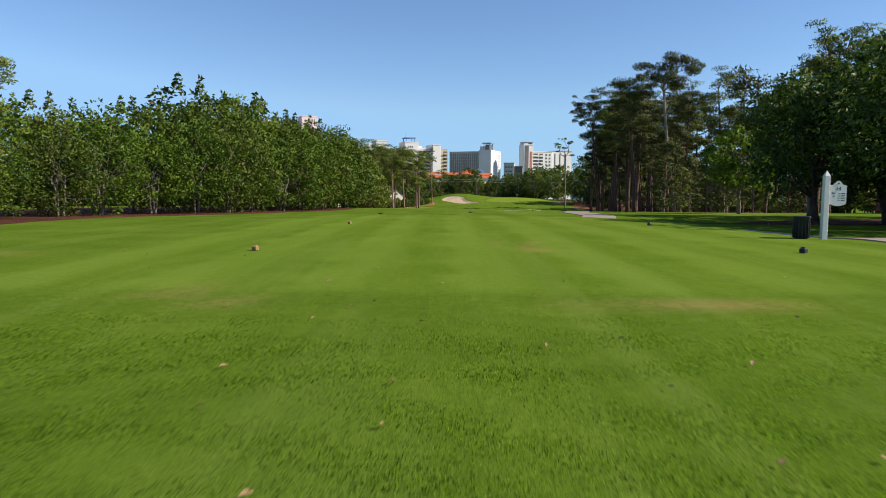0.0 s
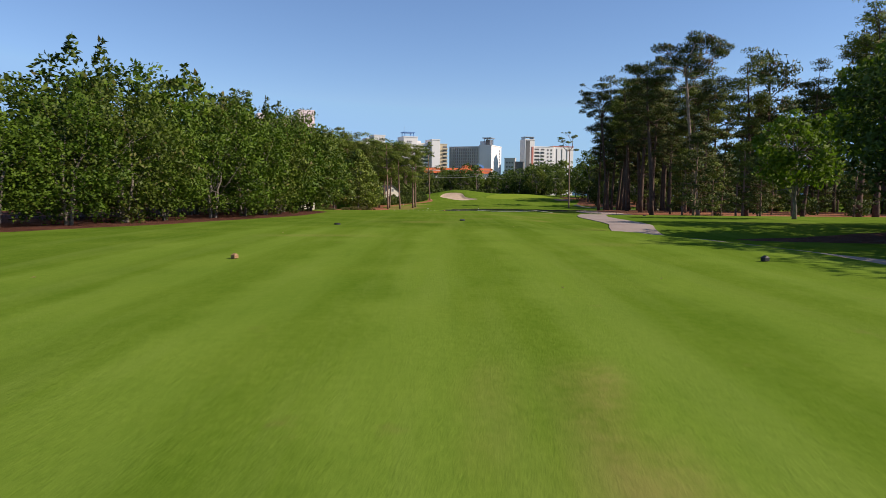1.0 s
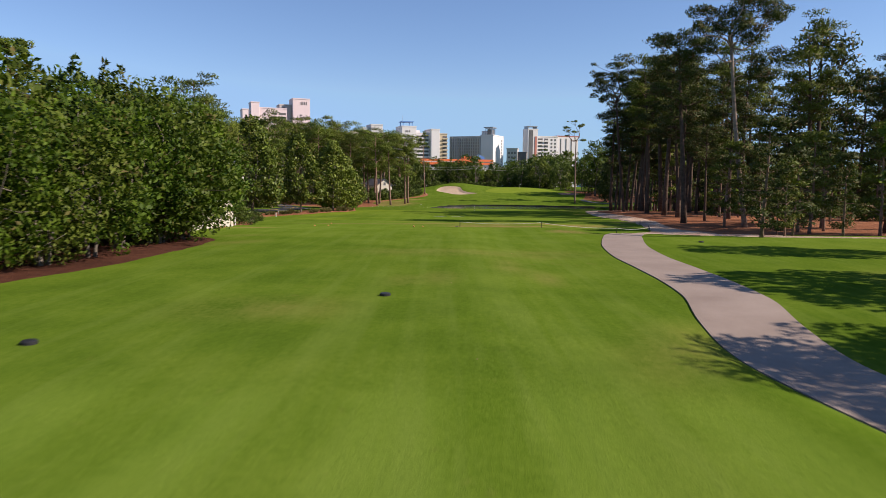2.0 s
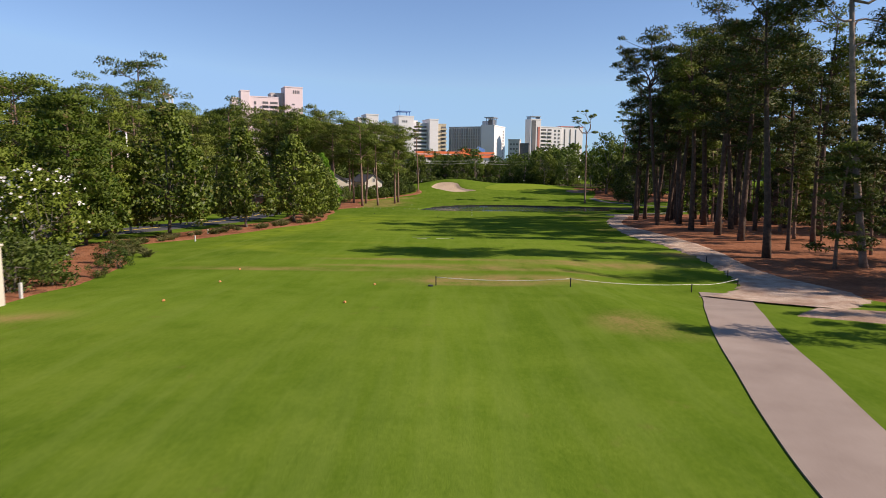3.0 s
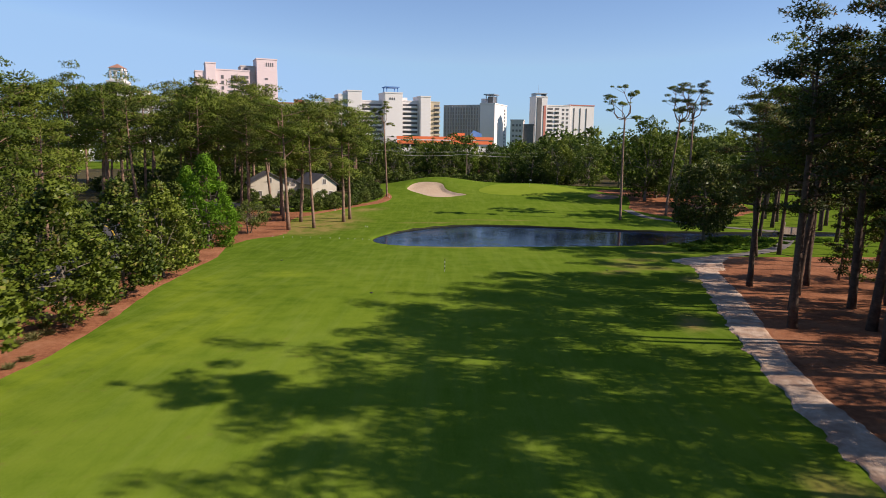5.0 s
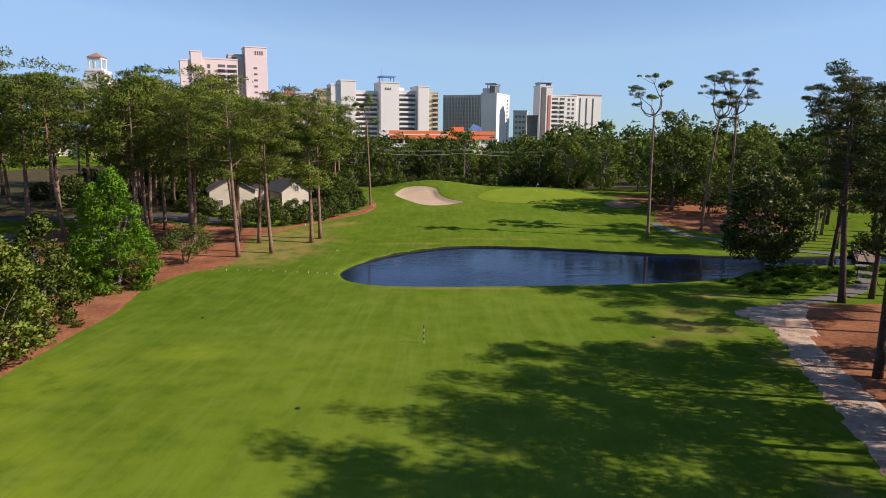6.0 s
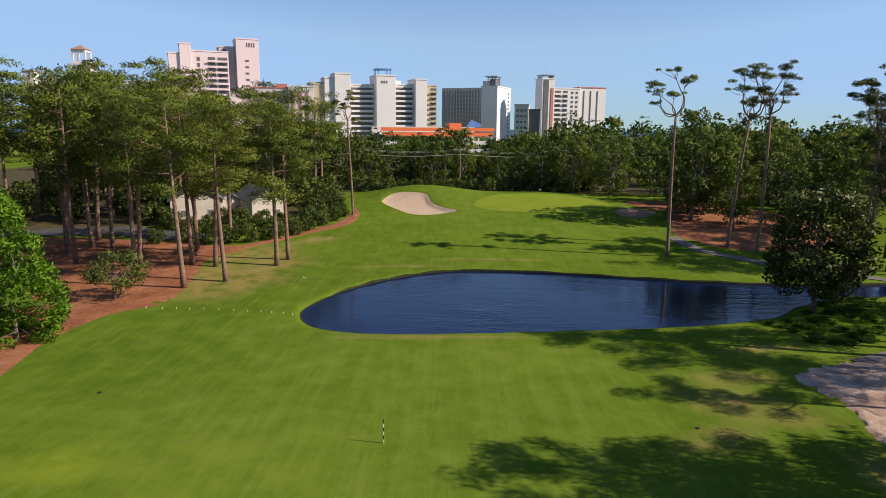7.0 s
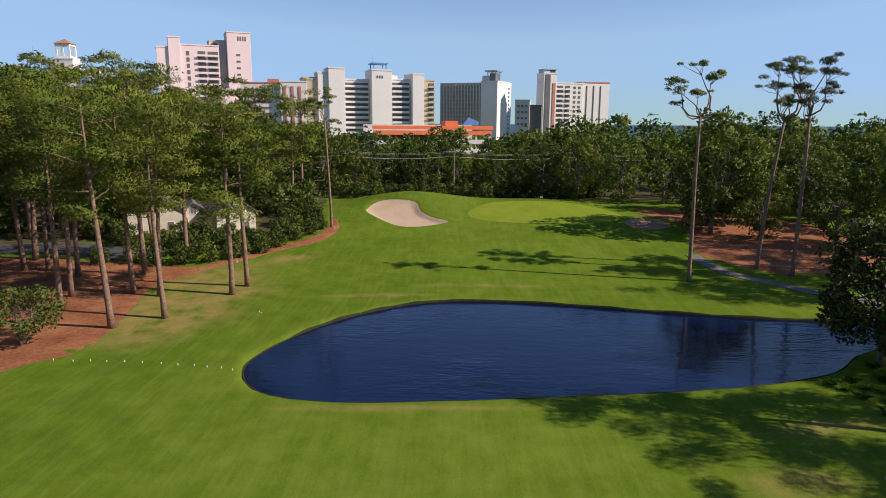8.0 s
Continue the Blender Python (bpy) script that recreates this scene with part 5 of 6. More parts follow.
put(wood_trees, scatter(28, 22, -150, -60, 60, 345, 12, LEFT_FILL + BACK_PINES, lambda x, y: road_off(x, y, 7), 0.8, 1.05), "leafy tree in the wood beyond the street", "tree", "trees beyond the street", 28)
hedge = [broadleaf(94, "bush", 5.0, 3.2, 0.0, 46, 24, 0.7, LEAF_SHRUB, 0.08, stems=3, clump=0.32), broadleaf(95, "bush", 5.0, 2.8, 0.0, 42, 24, 0.65, LEAF_SHRUB, 0.08, stems=3, clump=0.34)]
bushes = [(x, 341 + 2.5 * math.sin(x * 0.4) + (3 if x > 26 else 0), 0.9 + 0.25 * math.sin(x * 1.7)) for x in np.linspace(-9, 52, 17)]
put(hedge, bushes, "dense green bush in the hedge behind the green", "bush", "hedge behind the green", 29)
put(hedge, [(-8.5, 300, 0.5), (-10, 296, 0.55), (-12, 291.5, 0.5), (-13.6, 287.5, 0.6), (-16.5, 284.5, 0.62), (-20, 282, 0.6), (-23.5, 281, 0.55), (-27, 280, 0.55), (-31, 281.5, 0.6), (-36, 280, 0.5), (-7.5, 304.5, 0.45), (-14, 300, 0.6), (-17, 293, 0.6), (-21, 293.5, 0.66), (-26, 294.5, 0.7), (-30, 295.5, 0.62), (-40, 294.5, 0.7), (-13.5, 306, 0.8)],
    "dark clipped shrub along the straw border", "bush", "shrubs by the house", 30)

under = [broadleaf(99, "bush", 5.0, 3.2, 0.0, 44, 11, 1.0, LEAF_SHRUB, 0.08, stems=1, clump=0.32)]
put(under, scatter(33, 34, -95, -38, 128, 252, 6.0, [], lambda x, y: road_off(x, y, 6.5), 0.7, 1.35), "dense dark undergrowth bush beyond the street", "bush", "undergrowth beyond the street", 33)
put(under, scatter(34, 26, -90, -30, 292, 345, 5.5, [], lambda x, y: road_off(x, y, 6) and not (-44 < x < -14 and y < 314), 0.8, 1.5), "dark undergrowth bush between the house pines", "bush", "undergrowth round the house", 34)
put(under, scatter(35, 22, 62, 94, 96, 222, 6.0, [], lambda x, y: x > 60 + max(0, y - 190) * 0.3, 0.5, 0.9), "dark evergreen bush deep in the pine wood", "bush", "undergrowth of the wood", 35)

put(hedge, [(-38.5, 291.5, 0.55), (-34.5, 290.5, 0.5), (-30.5, 289.5, 0.6), (-27.5, 288.5, 0.5), (-24.5, 288.2, 0.62), (-21.5, 289.5, 0.55), (-18.5, 289, 0.6), (-15.2, 291, 0.6), (-12.2, 296, 0.62), (-10.4, 301.5, 0.6), (-9.4, 307.5, 0.7), (-11.5, 312, 0.9), (-16, 316, 1.2), (-22, 318, 1.3), (-29, 318, 1.3), (-36, 316, 1.3), (-43, 312, 1.4), (-46, 304, 1.2), (-26, 286, 0.4), (-14, 319, 1.3)],
    "dark rounded shrub beside the white house", "bush", "shrubs by the house", 39)


def far_woods():
    """The tree tops that run on towards the sea."""
    rng = np.random.default_rng(97)
    cs, os_ = [], []
    for i in range(520):
        x, y = rng.uniform(-420, 420), rng.uniform(430, 590)
        if -20 < x < 40 and y < 475 or x > 110 and y > 500:
            continue
        h = rng.uniform(8, 15) + (6 if x > 60 else 0)
        n = 60
        d = unit(rng.normal(0, 1, (n, 3)))
        d[:, 2] = np.abs(d[:, 2])
        cs.append(np.array((x, y, -5 + h * 0.4)) + d * np.array((6.5, 6.5, h * 0.6)) * rng.uniform(0.7, 1.05, (n, 1)))
        os_.append(d)
    me = leaf_mesh("far_woods", np.concatenate(cs), np.concatenate(os_), 2.2, rng, 0.8)
    me.materials.append(LEAF_FAR)
    tagged(new("far_woods", me), "belt of distant tree tops before the hotels", "trees", kind="stuff")


far_woods()

# ---- buildings ----
def panes(parent, x0, x1, y, z0, z1, cols, rows_, w, h, material=None, name="window", depth=0.25):
    """Single windows on a wall that faces local -y."""
    me = Geo().box(-w / 2, w / 2, -depth, 0.3, -h / 2, h / 2).mesh(name)
    for i in range(cols):
        for j in range(rows_):
            ob = part(name, me, material or PANE, parent)
            ob.location = (x0 + (x1 - x0) * (i + 0.5) / cols, y, z0 + (z1 - z0) * (j + 0.5) / rows_)


def side_panes(parent, x, y0, y1, z0, z1, cols, rows_, w, h, name="window"):
    me = Geo().box(-0.3, 0.25, -w / 2, w / 2, -h / 2, h / 2).mesh(name)
    for i in range(cols):
        for j in range(rows_):
            ob = part(name, me, PANE, parent)
            ob.location = (x, y0 + (y1 - y0) * (i + 0.5) / cols, z0 + (z1 - z0) * (j + 0.5) / rows_)


def balconies(parent, x0, x1, y, z0, z1, rows_, material, deep=1.6):
    """A recessed dark bay on each floor, with a slab and a parapet before it."""
    h = (z1 - z0) / rows_
    slab = Geo().box(x0, x1, y - deep, y + 0.2, -0.15, 0.15).box(x0, x1, y - deep - 0.15, y - deep, -0.15, 1.15).mesh("balcony")
    glass = Geo().box(x0 + 0.2, x1 - 0.2, y - 0.2, y + 0.2, 1.0, h - 0.5).mesh("balcony_door")
    for j in range(rows_):
        ob = part("balcony", slab, material, parent)
        ob.location = (0, 0, z0 + j * h)
        gl = part("balcony_door", glass, PANE, parent)
        gl.location = (0, 0, z0 + j * h)


def block(parent, x0, x1, y0, y1, z1, material, name="wall", z0=-6.0, cap=None, label=""):
    part(name, bevelled(Geo().box(x0, x1, y0, y1, z0, z1), 0.12), material, parent, label)
    part("parapet", Geo().box(x0 - 0.25, x1 + 0.25, y0 - 0.25, y1 + 0.25, z1, z1 + 0.9), cap or material, parent)


def pink_tower():
    b = thing("hotel_tower", -154, 645, 0, "tall pink stucco hotel tower with balcony bays", "hotel", "hotels by the sea", 24)
    block(b, -31, -22, 0, 16, 63, PINK)
    block(b, -23.5, -16, -1.5, 14, 69.5, PINK)
    block(b, -16, 9, 0, 16, 65, PINK)
    block(b, 3, 14, 4, 20, 69, GREY)
    block(b, 14.2, 30, -3, 16, 74.5, PINK)
    block(b, 8, 16, -8, 4, 36, PINK)
    panes(b, -12.5, -10, 0, 8, 62, 1, 13, 1.8, 2.6)
    balconies(b, -5, 0.2, 0, 8, 62, 14, PINK)
    balconies(b, 1.4, 8.4, 0, 8, 62, 14, PINK)
    panes(b, 20, 23, -3, 40, 62, 1, 5, 2.4, 1.2)
    panes(b, 21, 27.5, -3, 69, 72.6, 4, 1, 0.7, 2.8)
    panes(b, 5, 8.8, 4, 64, 68, 1, 1, 2.6, 3.4)
    side_panes(b, 30, 0, 14, 10, 66, 2, 14, 2.4, 1.6)


def pink_wing():
    b = thing("hotel_wing", -96, 602, 0, "low pink hotel wing with strip windows and rose bands", "hotel", "hotels by the sea", 12)
    block(b, -20, 4, 0, 20, 38, PINK, cap=ROSE)
    block(b, 4, 20, -3, 18, 39, PALE)
    block(b, 20, 28, 2, 18, 41, TAN)
    for j in range(9):
        part("strip_window", Geo().box(-18, -2, -0.3, 0.2, 4.7 + j * 3.6, 5.8 + j * 3.6), PANE, b)
    for k in range(3):
        part("rose_band", Geo().box(6 + k * 4.6, 7.6 + k * 4.6, -3.4, -2.8, -4, 36.5), ROSE, b, "rose-red vertical band")
    part("roof_house", Geo().box(-4, 3, 4, 10, 38.9, 41.2), ROSE, b)


def white_complex():
    b = thing("condominium_block", -37, 620, 0, "white condominium with stepped towers and rows of balconies", "apartment building", "hotels by the sea", 20)
    block(b, -43, -33, 4, 22, 42, TAN)
    block(b, -34.5, -28, 0, 16, 45.2, PALE)
    block(b, -28, -17.5, -2, 16, 48, PALE)
    block(b, -17.5, 0, 6, 22, 41.6, PALE)
    balconies(b, -16.8, -0.6, 6, 4, 40.5, 11, PALE, 2.0)
    block(b, 0, 13.5, -2, 18, 47.6, PALE)
    part("roof_frame", Geo().box(1.5, 2.1, 0, 0.6, 48.4, 52).box(9.9, 10.5, 0, 0.6, 48.4, 52).box(1.5, 2.1, 9, 9.6, 48.4, 52).box(9.9, 10.5, 9, 9.6, 48.4, 52).box(0.6, 11.4, -0.8, 10.4, 52, 52.7), BLUE, b, "blue open steel roof frame")
    part("aerial", Geo().tube([(2, 3, 52), (2, 3, 58)], [0.12, 0.05], 5), STEEL, b)
    block(b, 13.5, 27, 2, 20, 42.2, PALE)
    balconies(b, 14.2, 26.4, 2, 4, 41, 11, PALE, 2.2)
    block(b, 27, 35, -4, 16, 45.6, PALE)
    block(b, 35, 43.5, 0, 18, 42, TAN)
    balconies(b, 39, 43.5, 0, 4, 41, 11, TAN, 1.6)
    panes(b, 3, 8, -2, 42, 45.5, 3, 1, 0.8, 1.6)
    part("roof_house", Geo().box(14, 20, 8, 14, 43, 45.5), PALE, b)
    part("blue_cap", Geo().box(39, 43.5, -0.8, -0.2, 4, 12), BLUE, b)


def grey_block():
    b = thing("hotel_slab", 49.4, 680, 0, "grey slab hotel with vertical fins and a sunlit white end", "hotel", "hotels by the sea", -22)
    block(b, -46, -13, 0, 34, 43.2, GREY)
    block(b, -13, 0, -0.6, 34, 44.4, PALE)
    side_panes(b, 0, 24, 31, 3, 42, 1, 13, 2.6, 1.6)
    panes(b, -45, -14.5, 0, 2, 42, 13, 13, 1.2, 2.3, PANE_PALE)
    fin = Geo().box(-0.3, 0.3, -1.0, 0.2, -4, 43).mesh("fin")
    for i in range(14):
        ob = part("fin", fin, GREY, b)
        ob.location = (-45.6 + i * 2.45, 0, 0)
    part("roof_house", Geo().box(-15, -7, 8, 18, 45, 49.6), PALE, b)
    part("roof_frame", Geo().box(-9, -8.4, 2, 2.6, 45.3, 52).box(1.2 - 4, 1.8 - 4, 2, 2.6, 45.3, 52).box(-9, -8.4, 12, 12.6, 45.3, 52).box(-2.8, -2.2, 12, 12.6, 45.3, 52).box(-10.5, -1, 0.5, 14, 52, 52.9), STEEL, b, "dark steel canopy frame on the roof")
    part("roof_house", Geo().box(-8, -3, 5, 12, 45.3, 51), PANE, b)


def right_block():
    b = thing("apartment_block", 96.5, 690, 0, "white apartment block with a slim glazed stair tower", "apartment building", "hotels by the sea", 18)
    block(b, -15, -4.2, -4, 8, 50.5, PALE)
    part("stair_glass", Geo().box(-13.6, -9.6, -4.4, -3.8, 4, 50), PANE, b, "tall strip of dark stair glazing")
    part("rose_band", Geo().box(-7.6, -5.4, -4.4, -3.8, -4, 44), ROSE, b, "rose vertical band")
    part("roof_frame", Geo().box(-14.5, -13.9, -3, 6, 51.3, 53.5).box(-5.3, -4.7, -3, 6, 51.3, 53.5).box(-15, -4.2, -3.6, 6.6, 53.5, 54.1), STEEL, b)
    part("aerial", Geo().tube([(-11, 0, 54), (-11, 0, 61)], [0.12, 0.05], 5), STEEL, b)
    block(b, -4.2, 20, 0, 20, 44.0, PALE)
    block(b, 20, 44, 2, 20, 45, PALE, cap=ROSE)
    balconies(b, -2.8, 3.2, 0, 4, 43, 11, PALE, 1.4)
    balconies(b, 4.8, 9.2, 0, 4, 43, 11, PALE, 1.4)
    panes(b, 11, 19, 0, 4, 43, 2, 11, 1.8, 1.7)
    for k in range(3):
        part("light_strip", Geo().box(24 + k * 6, 24.7 + k * 6, 1.6, 2.2, 4, 43), PANE, b)


def low_block():
    b = thing("office_block", 68, 640, 0, "low dark grey block between the hotels", "building", "hotels by the sea", -10)
    block(b, -9, 1, 0, 16, 29.6, GREY)
    block(b, 1, 9, 2, 16, 26.2, SLATE)
    panes(b, -8, 0, 0, 12, 28, 3, 4, 1.6, 1.6)


def belfry():
    b = thing("belfry_hotel", -228, 600, 0, "cream hotel with a square belfry tower", "hotel", "hotels by the sea", 6)
    block(b, -8, 8, 0, 16, 46, PALE)
    block(b, -6.2, 6.2, 1.5, 14, 52, PALE)
    stage = part("bell_stage", Geo().box(-4.4, 4.4, 3, 12.2, 60.4, 61.8), PALE, b, "open bell stage")
    part("sill", Geo().box(-4.4, 4.4, 3, 12.2, 52.8, 54.2), PALE, b)
    for sx in (-4.4, 3.2):
        for sy in (3, 11):
            part("pier", Geo().box(sx, sx + 1.2, sy, sy + 1.2, 54.2, 60.4), PALE, stage)
    part("mullion", Geo().box(-0.6, 0.6, 3.1, 4, 54.2, 60.4), PALE, stage)
    part("roof", Geo().add([(-5, 2.4, 61.8), (5, 2.4, 61.8), (5, 12.8, 61.8), (-5, 12.8, 61.8), (0, 7.6, 65)], [(0, 1, 4), (1, 2, 4), (2, 3, 4), (3, 0, 4), (3, 2, 1, 0)]), CLAY, b)
    panes(b, -2, 2, 1.5, 46.6, 50.5, 1, 1, 2.0, 2.8)
    block(b, -34, -8, 3, 18, 43, PALE)
    block(b, 8, 46, 3, 18, 42, PALE)
    block(b, -33, -27, -1, 8, 47, PALE, cap=CLAY)
    block(b, 16, 22, -1, 8, 45, PALE, cap=CLAY)
    panes(b, -26, -9, 3, 4, 42, 5, 9, 2.0, 2.0)
    panes(b, 9, 45, 3, 4, 41, 9, 8, 2.0, 2.0)
    panes(b, -31, -29, -1, 30, 46, 1, 3, 1.2, 2.4)


def garage():
    b = thing("parking_garage", 10, 432, 1.4, "white parking garage with an orange-red top band", "parking garage", "", 16)
    for j in range(5):
        part("deck", Geo().box(-23, 23, 0, 26, -4 + j * 3.4, -3.5 + j * 3.4), PALE, b)
        part("parapet", Geo().box(-23, 23, -0.3, 0, -4.2 + j * 3.4, -2.6 + j * 3.4), WHITE if j < 4 else ORANGE, b)
    post = Geo().box(-0.3, 0.3, 0, 0.6, -6, 10).mesh("column")
    for i in range(9):
        ob = part("column", post, WHITE, b)
        ob.location = (-22.4 + i * 5.6, 0.1, 0)
    part("top_band", Geo().box(-23.3, 23.3, -0.6, -0.3, 11.4, 12.8), ORANGE, b, "orange-red painted parapet")
    part("back_wall", Geo().box(-23, 23, 25, 26, -6, 13), GREY, b)
    part("stair_house", Geo().box(5, 10, 2, 8, 10, 14.6), ORANGE, b)
    part("banner", Geo().add([(11.5, 1.2, 13), (18, 1.2, 13), (18, 1.2, 14.4), (14, 1.2, 16)], [(0, 1, 2, 3)]).add([(11.5, 1.5, 13), (18, 1.5, 13), (18, 1.5, 14.4), (14, 1.5, 16)], [(3, 2, 1, 0)]), BLUE, b, "blue and white slanted panel")


def brick_house():
    b = thing("brick_building", 25, 404, -4.0, "small red-brown brick building behind the trees", "building", "", 8)
    part("wall", bevelled(Geo().box(-5, 3, 0, 8, -1, 6), 0.05), BRICK, b)
    part("wall", bevelled(Geo().box(-1, 3.6, -1.2, 6, -1, 8.8), 0.05), BRICK, b)
    part("canopy", Geo().box(3.6, 14, 0, 6, 4.8, 5.4).box(13, 13.4, 0.3, 0.7, -1, 4.8), WHITE, b)
    panes(b, -4.4, -1.6, 0, 1, 4.5, 2, 1, 0.9, 1.4)


def house(x, y, rz, w, d, h, roof, label):
    b = thing("house", x, y, ground(x, y) - 0.2, label, "house", "houses among the pines", rz)
    part("wall", bevelled(Geo().box(-w / 2, w / 2, 0, d, 0, h).add([(-w / 2, 0, h), (w / 2, 0, h), (0, 0, h + roof), (-w / 2, d, h), (w / 2, d, h), (0, d, h + roof)], [(0, 1, 2), (4, 3, 5), (0, 2, 5, 3), (1, 4, 5, 2)]), 0.02), CREAM, b)
    e = 0.5
    for s in (-1, 1):
        part("roof", Geo().add([(s * (w / 2 + e), -e, h - 0.25), (0, -e, h + roof + 0.12), (0, d + e, h + roof + 0.12), (s * (w / 2 + e), d + e, h - 0.25),
                                (s * (w / 2 + e), -e, h - 0.1), (0, -e, h + roof + 0.3), (0, d + e, h + roof + 0.3), (s * (w / 2 + e), d + e, h - 0.1)],
                               [(0, 1, 2, 3), (7, 6, 5, 4), (0, 4, 5, 1), (1, 5, 6, 2), (2, 6, 7, 3), (3, 7, 4, 0)]), SLATE, b)
    for k, (wx, wz) in enumerate([(-w * 0.26, 1.7), (w * 0.26, 1.7), (0, h + roof * 0.28)]):
        win = part("window", Geo().box(wx - 0.6, wx + 0.6, -0.06, 0.02, wz - 0.75, wz + 0.75), WHITE, b, "white window frame")
        part("pane", Geo().box(wx - 0.48, wx - 0.03, -0.09, -0.05, wz - 0.62, wz + 0.62).box(wx + 0.03, wx + 0.48, -0.09, -0.05, wz - 0.62, wz + 0.62), PANE, win)
    for k in range(3):
        wy = d * (k + 0.5) / 3
        win = part("window", Geo().box(w / 2 - 0.02, w / 2 + 0.06, wy - 0.6, wy + 0.6, 1.0, 2.5), WHITE, b)
        part("pane", Geo().box(w / 2 + 0.05, w / 2 + 0.09, wy - 0.48, wy + 0.48, 1.12, 2.38), PANE, win)


pink_tower()
pink_wing()
white_complex()
grey_block()
right_block()
low_block()
belfry()
garage()
brick_house()
house(-21.6, 300, 34, 7.0, 12, 4.2, 2.4, "cream house with a gabled slate roof among pines")
house(-36, 299, 24, 10, 10, 4.4, 2.6, "white two-storey house half hidden by shrubs")
house(-31.0, 304, 24, 6, 9, 3.2, 1.6, "low cream annexe between the houses")


def power_lines():
    for x in (17.7, 46.4):
        p = thing("power_pole", x, 347, ground(x, 347), "grey wooden power pole with a crossarm", "power pole", "power poles")
        part("mast", Geo().tube([(0, 0, -0.5), (0, 0, 5.5), (0, 0, 12.2)], [0.2, 0.17, 0.12], 8), WOOD, p)
        part("crossarm", Geo().box(-1.3, 1.3, -0.08, 0.08, 11.1, 11.3), WOOD, p)
        for k in (-1.2, 0, 1.2):
            part("insulator", Geo().lathe([(0.06, 11.3), (0.1, 11.42), (0.05, 11.55)], 8, (k, 0, 0)), WHITE, p)
    for i, (dz, r) in enumerate(((11.5, 0.016), (11.2, 0.016), (10.2, 0.05))):
        pts = []
        for k in range(41):
            x = -60 + k * 4.5
            u = ((x - 17.7) / 28.7) % 1.0
            pts.append((x, 346.8 + i * 0.2, ground(17.7, 347) + dz - 1.6 * 4 * u * (1 - u) * 0.5))
        tagged(new("power_cable", Geo().tube(pts, [r] * len(pts), 5).mesh("power_cable")), "pale overhead cable sagging between poles", "cable", "overhead cables").data.materials.append(ROPE)


power_lines()


# ---- by the tee ----
def hole_sign():
    b = thing("hole_sign", 12.0, 20.9, ground(12, 20.9), "white post with a hanging white hole board", "sign", "", -4)
    part("post", bevelled(Geo().box(-0.085, 0.085, -0.085, 0.085, -0.3, 2.02), 0.012), WHITE, b)
    part("post_cap", Geo().add([(-0.085, -0.085, 2.02), (0.085, -0.085, 2.02), (0.085, 0.085, 2.02), (-0.085, 0.085, 2.02), (0, 0, 2.2)], [(0, 1, 4), (1, 2, 4), (2, 3, 4), (3, 0, 4), (3, 2, 1, 0)]), WHITE, b)
    g = Geo()
    n = 28
    top = [(0.125 + 0.50 * k / n, 1.72 + 0.05 * math.sin(math.pi * k / n) + (0.10 if 0.25 < k / n < 0.75 else 0.0) * math.sin(math.pi * (k / n - 0.25) / 0.5)) for k in range(n + 1)]
    low = [(0.625 - 0.50 * k / n, 1.14 - 0.07 * math.sin(math.pi * k / n)) for k in range(n + 1)]
    ring = top + low
    k = len(ring)
    g.add([(x, -0.025, z) for x, z in ring] + [(x, 0.025, z) for x, z in ring], [tuple(range(k)), tuple(range(2 * k - 1, k - 1, -1))] + [(i, i + k, (i + 1) % k + k, (i + 1) % k) for i in range(k)])
    board = part("board", g, WHITE, b, "shaped white board with dark lettering")
    part("emblem", Geo().lathe([(0.025, 0), (0.02, 0.012)], 10), LETTER, board).matrix_basis = pose(0.375, -0.026, 1.79, 90)

    def words(text, x, z, size):
        cu = bpy.data.curves.new("lettering", "FONT")
        cu.body, cu.size, cu.align_x, cu.extrude = text, size, "CENTER", 0.002
        made = new("lettering", cu)
        me = bpy.data.meshes.new_from_object(made)
        bpy.data.objects.remove(made)
        ob = part("lettering", me, LETTER, board)
        ob.matrix_basis = pose(x, -0.028, z, 90)

    words("14", 0.375, 1.57, 0.17)
    words("Par", 0.235, 1.46, 0.085)
    words("4", 0.235, 1.36, 0.10)
    for r in range(4):
        part("text_bar", Geo().box(0.37, 0.43, -0.028, -0.024, 1.46 - r * 0.07, 1.475 - r * 0.07).box(0.46, 0.58, -0.028, -0.024, 1.455 - r * 0.07, 1.48 - r * 0.07), LETTER, board)


def litter_bin():
    b = thing("litter_bin", 11.5, 21.3, ground(11.5, 21.3), "black ribbed litter bin beside the sign post", "bin")
    part("body", Geo().lathe([(0.20, 0.0), (0.225, 0.02), (0.25, 0.66), (0.26, 0.68)], 20), BLACK, b, "", True)
    slat = Geo().box(-0.018, 0.018, -0.012, 0.012, 0.03, 0.64).mesh("slat")
    for k in range(16):
        w = 2 * math.pi * k / 16
        ob = part("slat", slat, BLACK, b)
        ob.matrix_basis = pose(0.246 * math.cos(w), 0.246 * math.sin(w), 0.0, 0, 0, math.degrees(w) + 90)
    part("rim", Geo().lathe([(0.265, 0.67), (0.28, 0.69), (0.265, 0.72), (0.21, 0.725)], 20), BLACK, b, "", True)


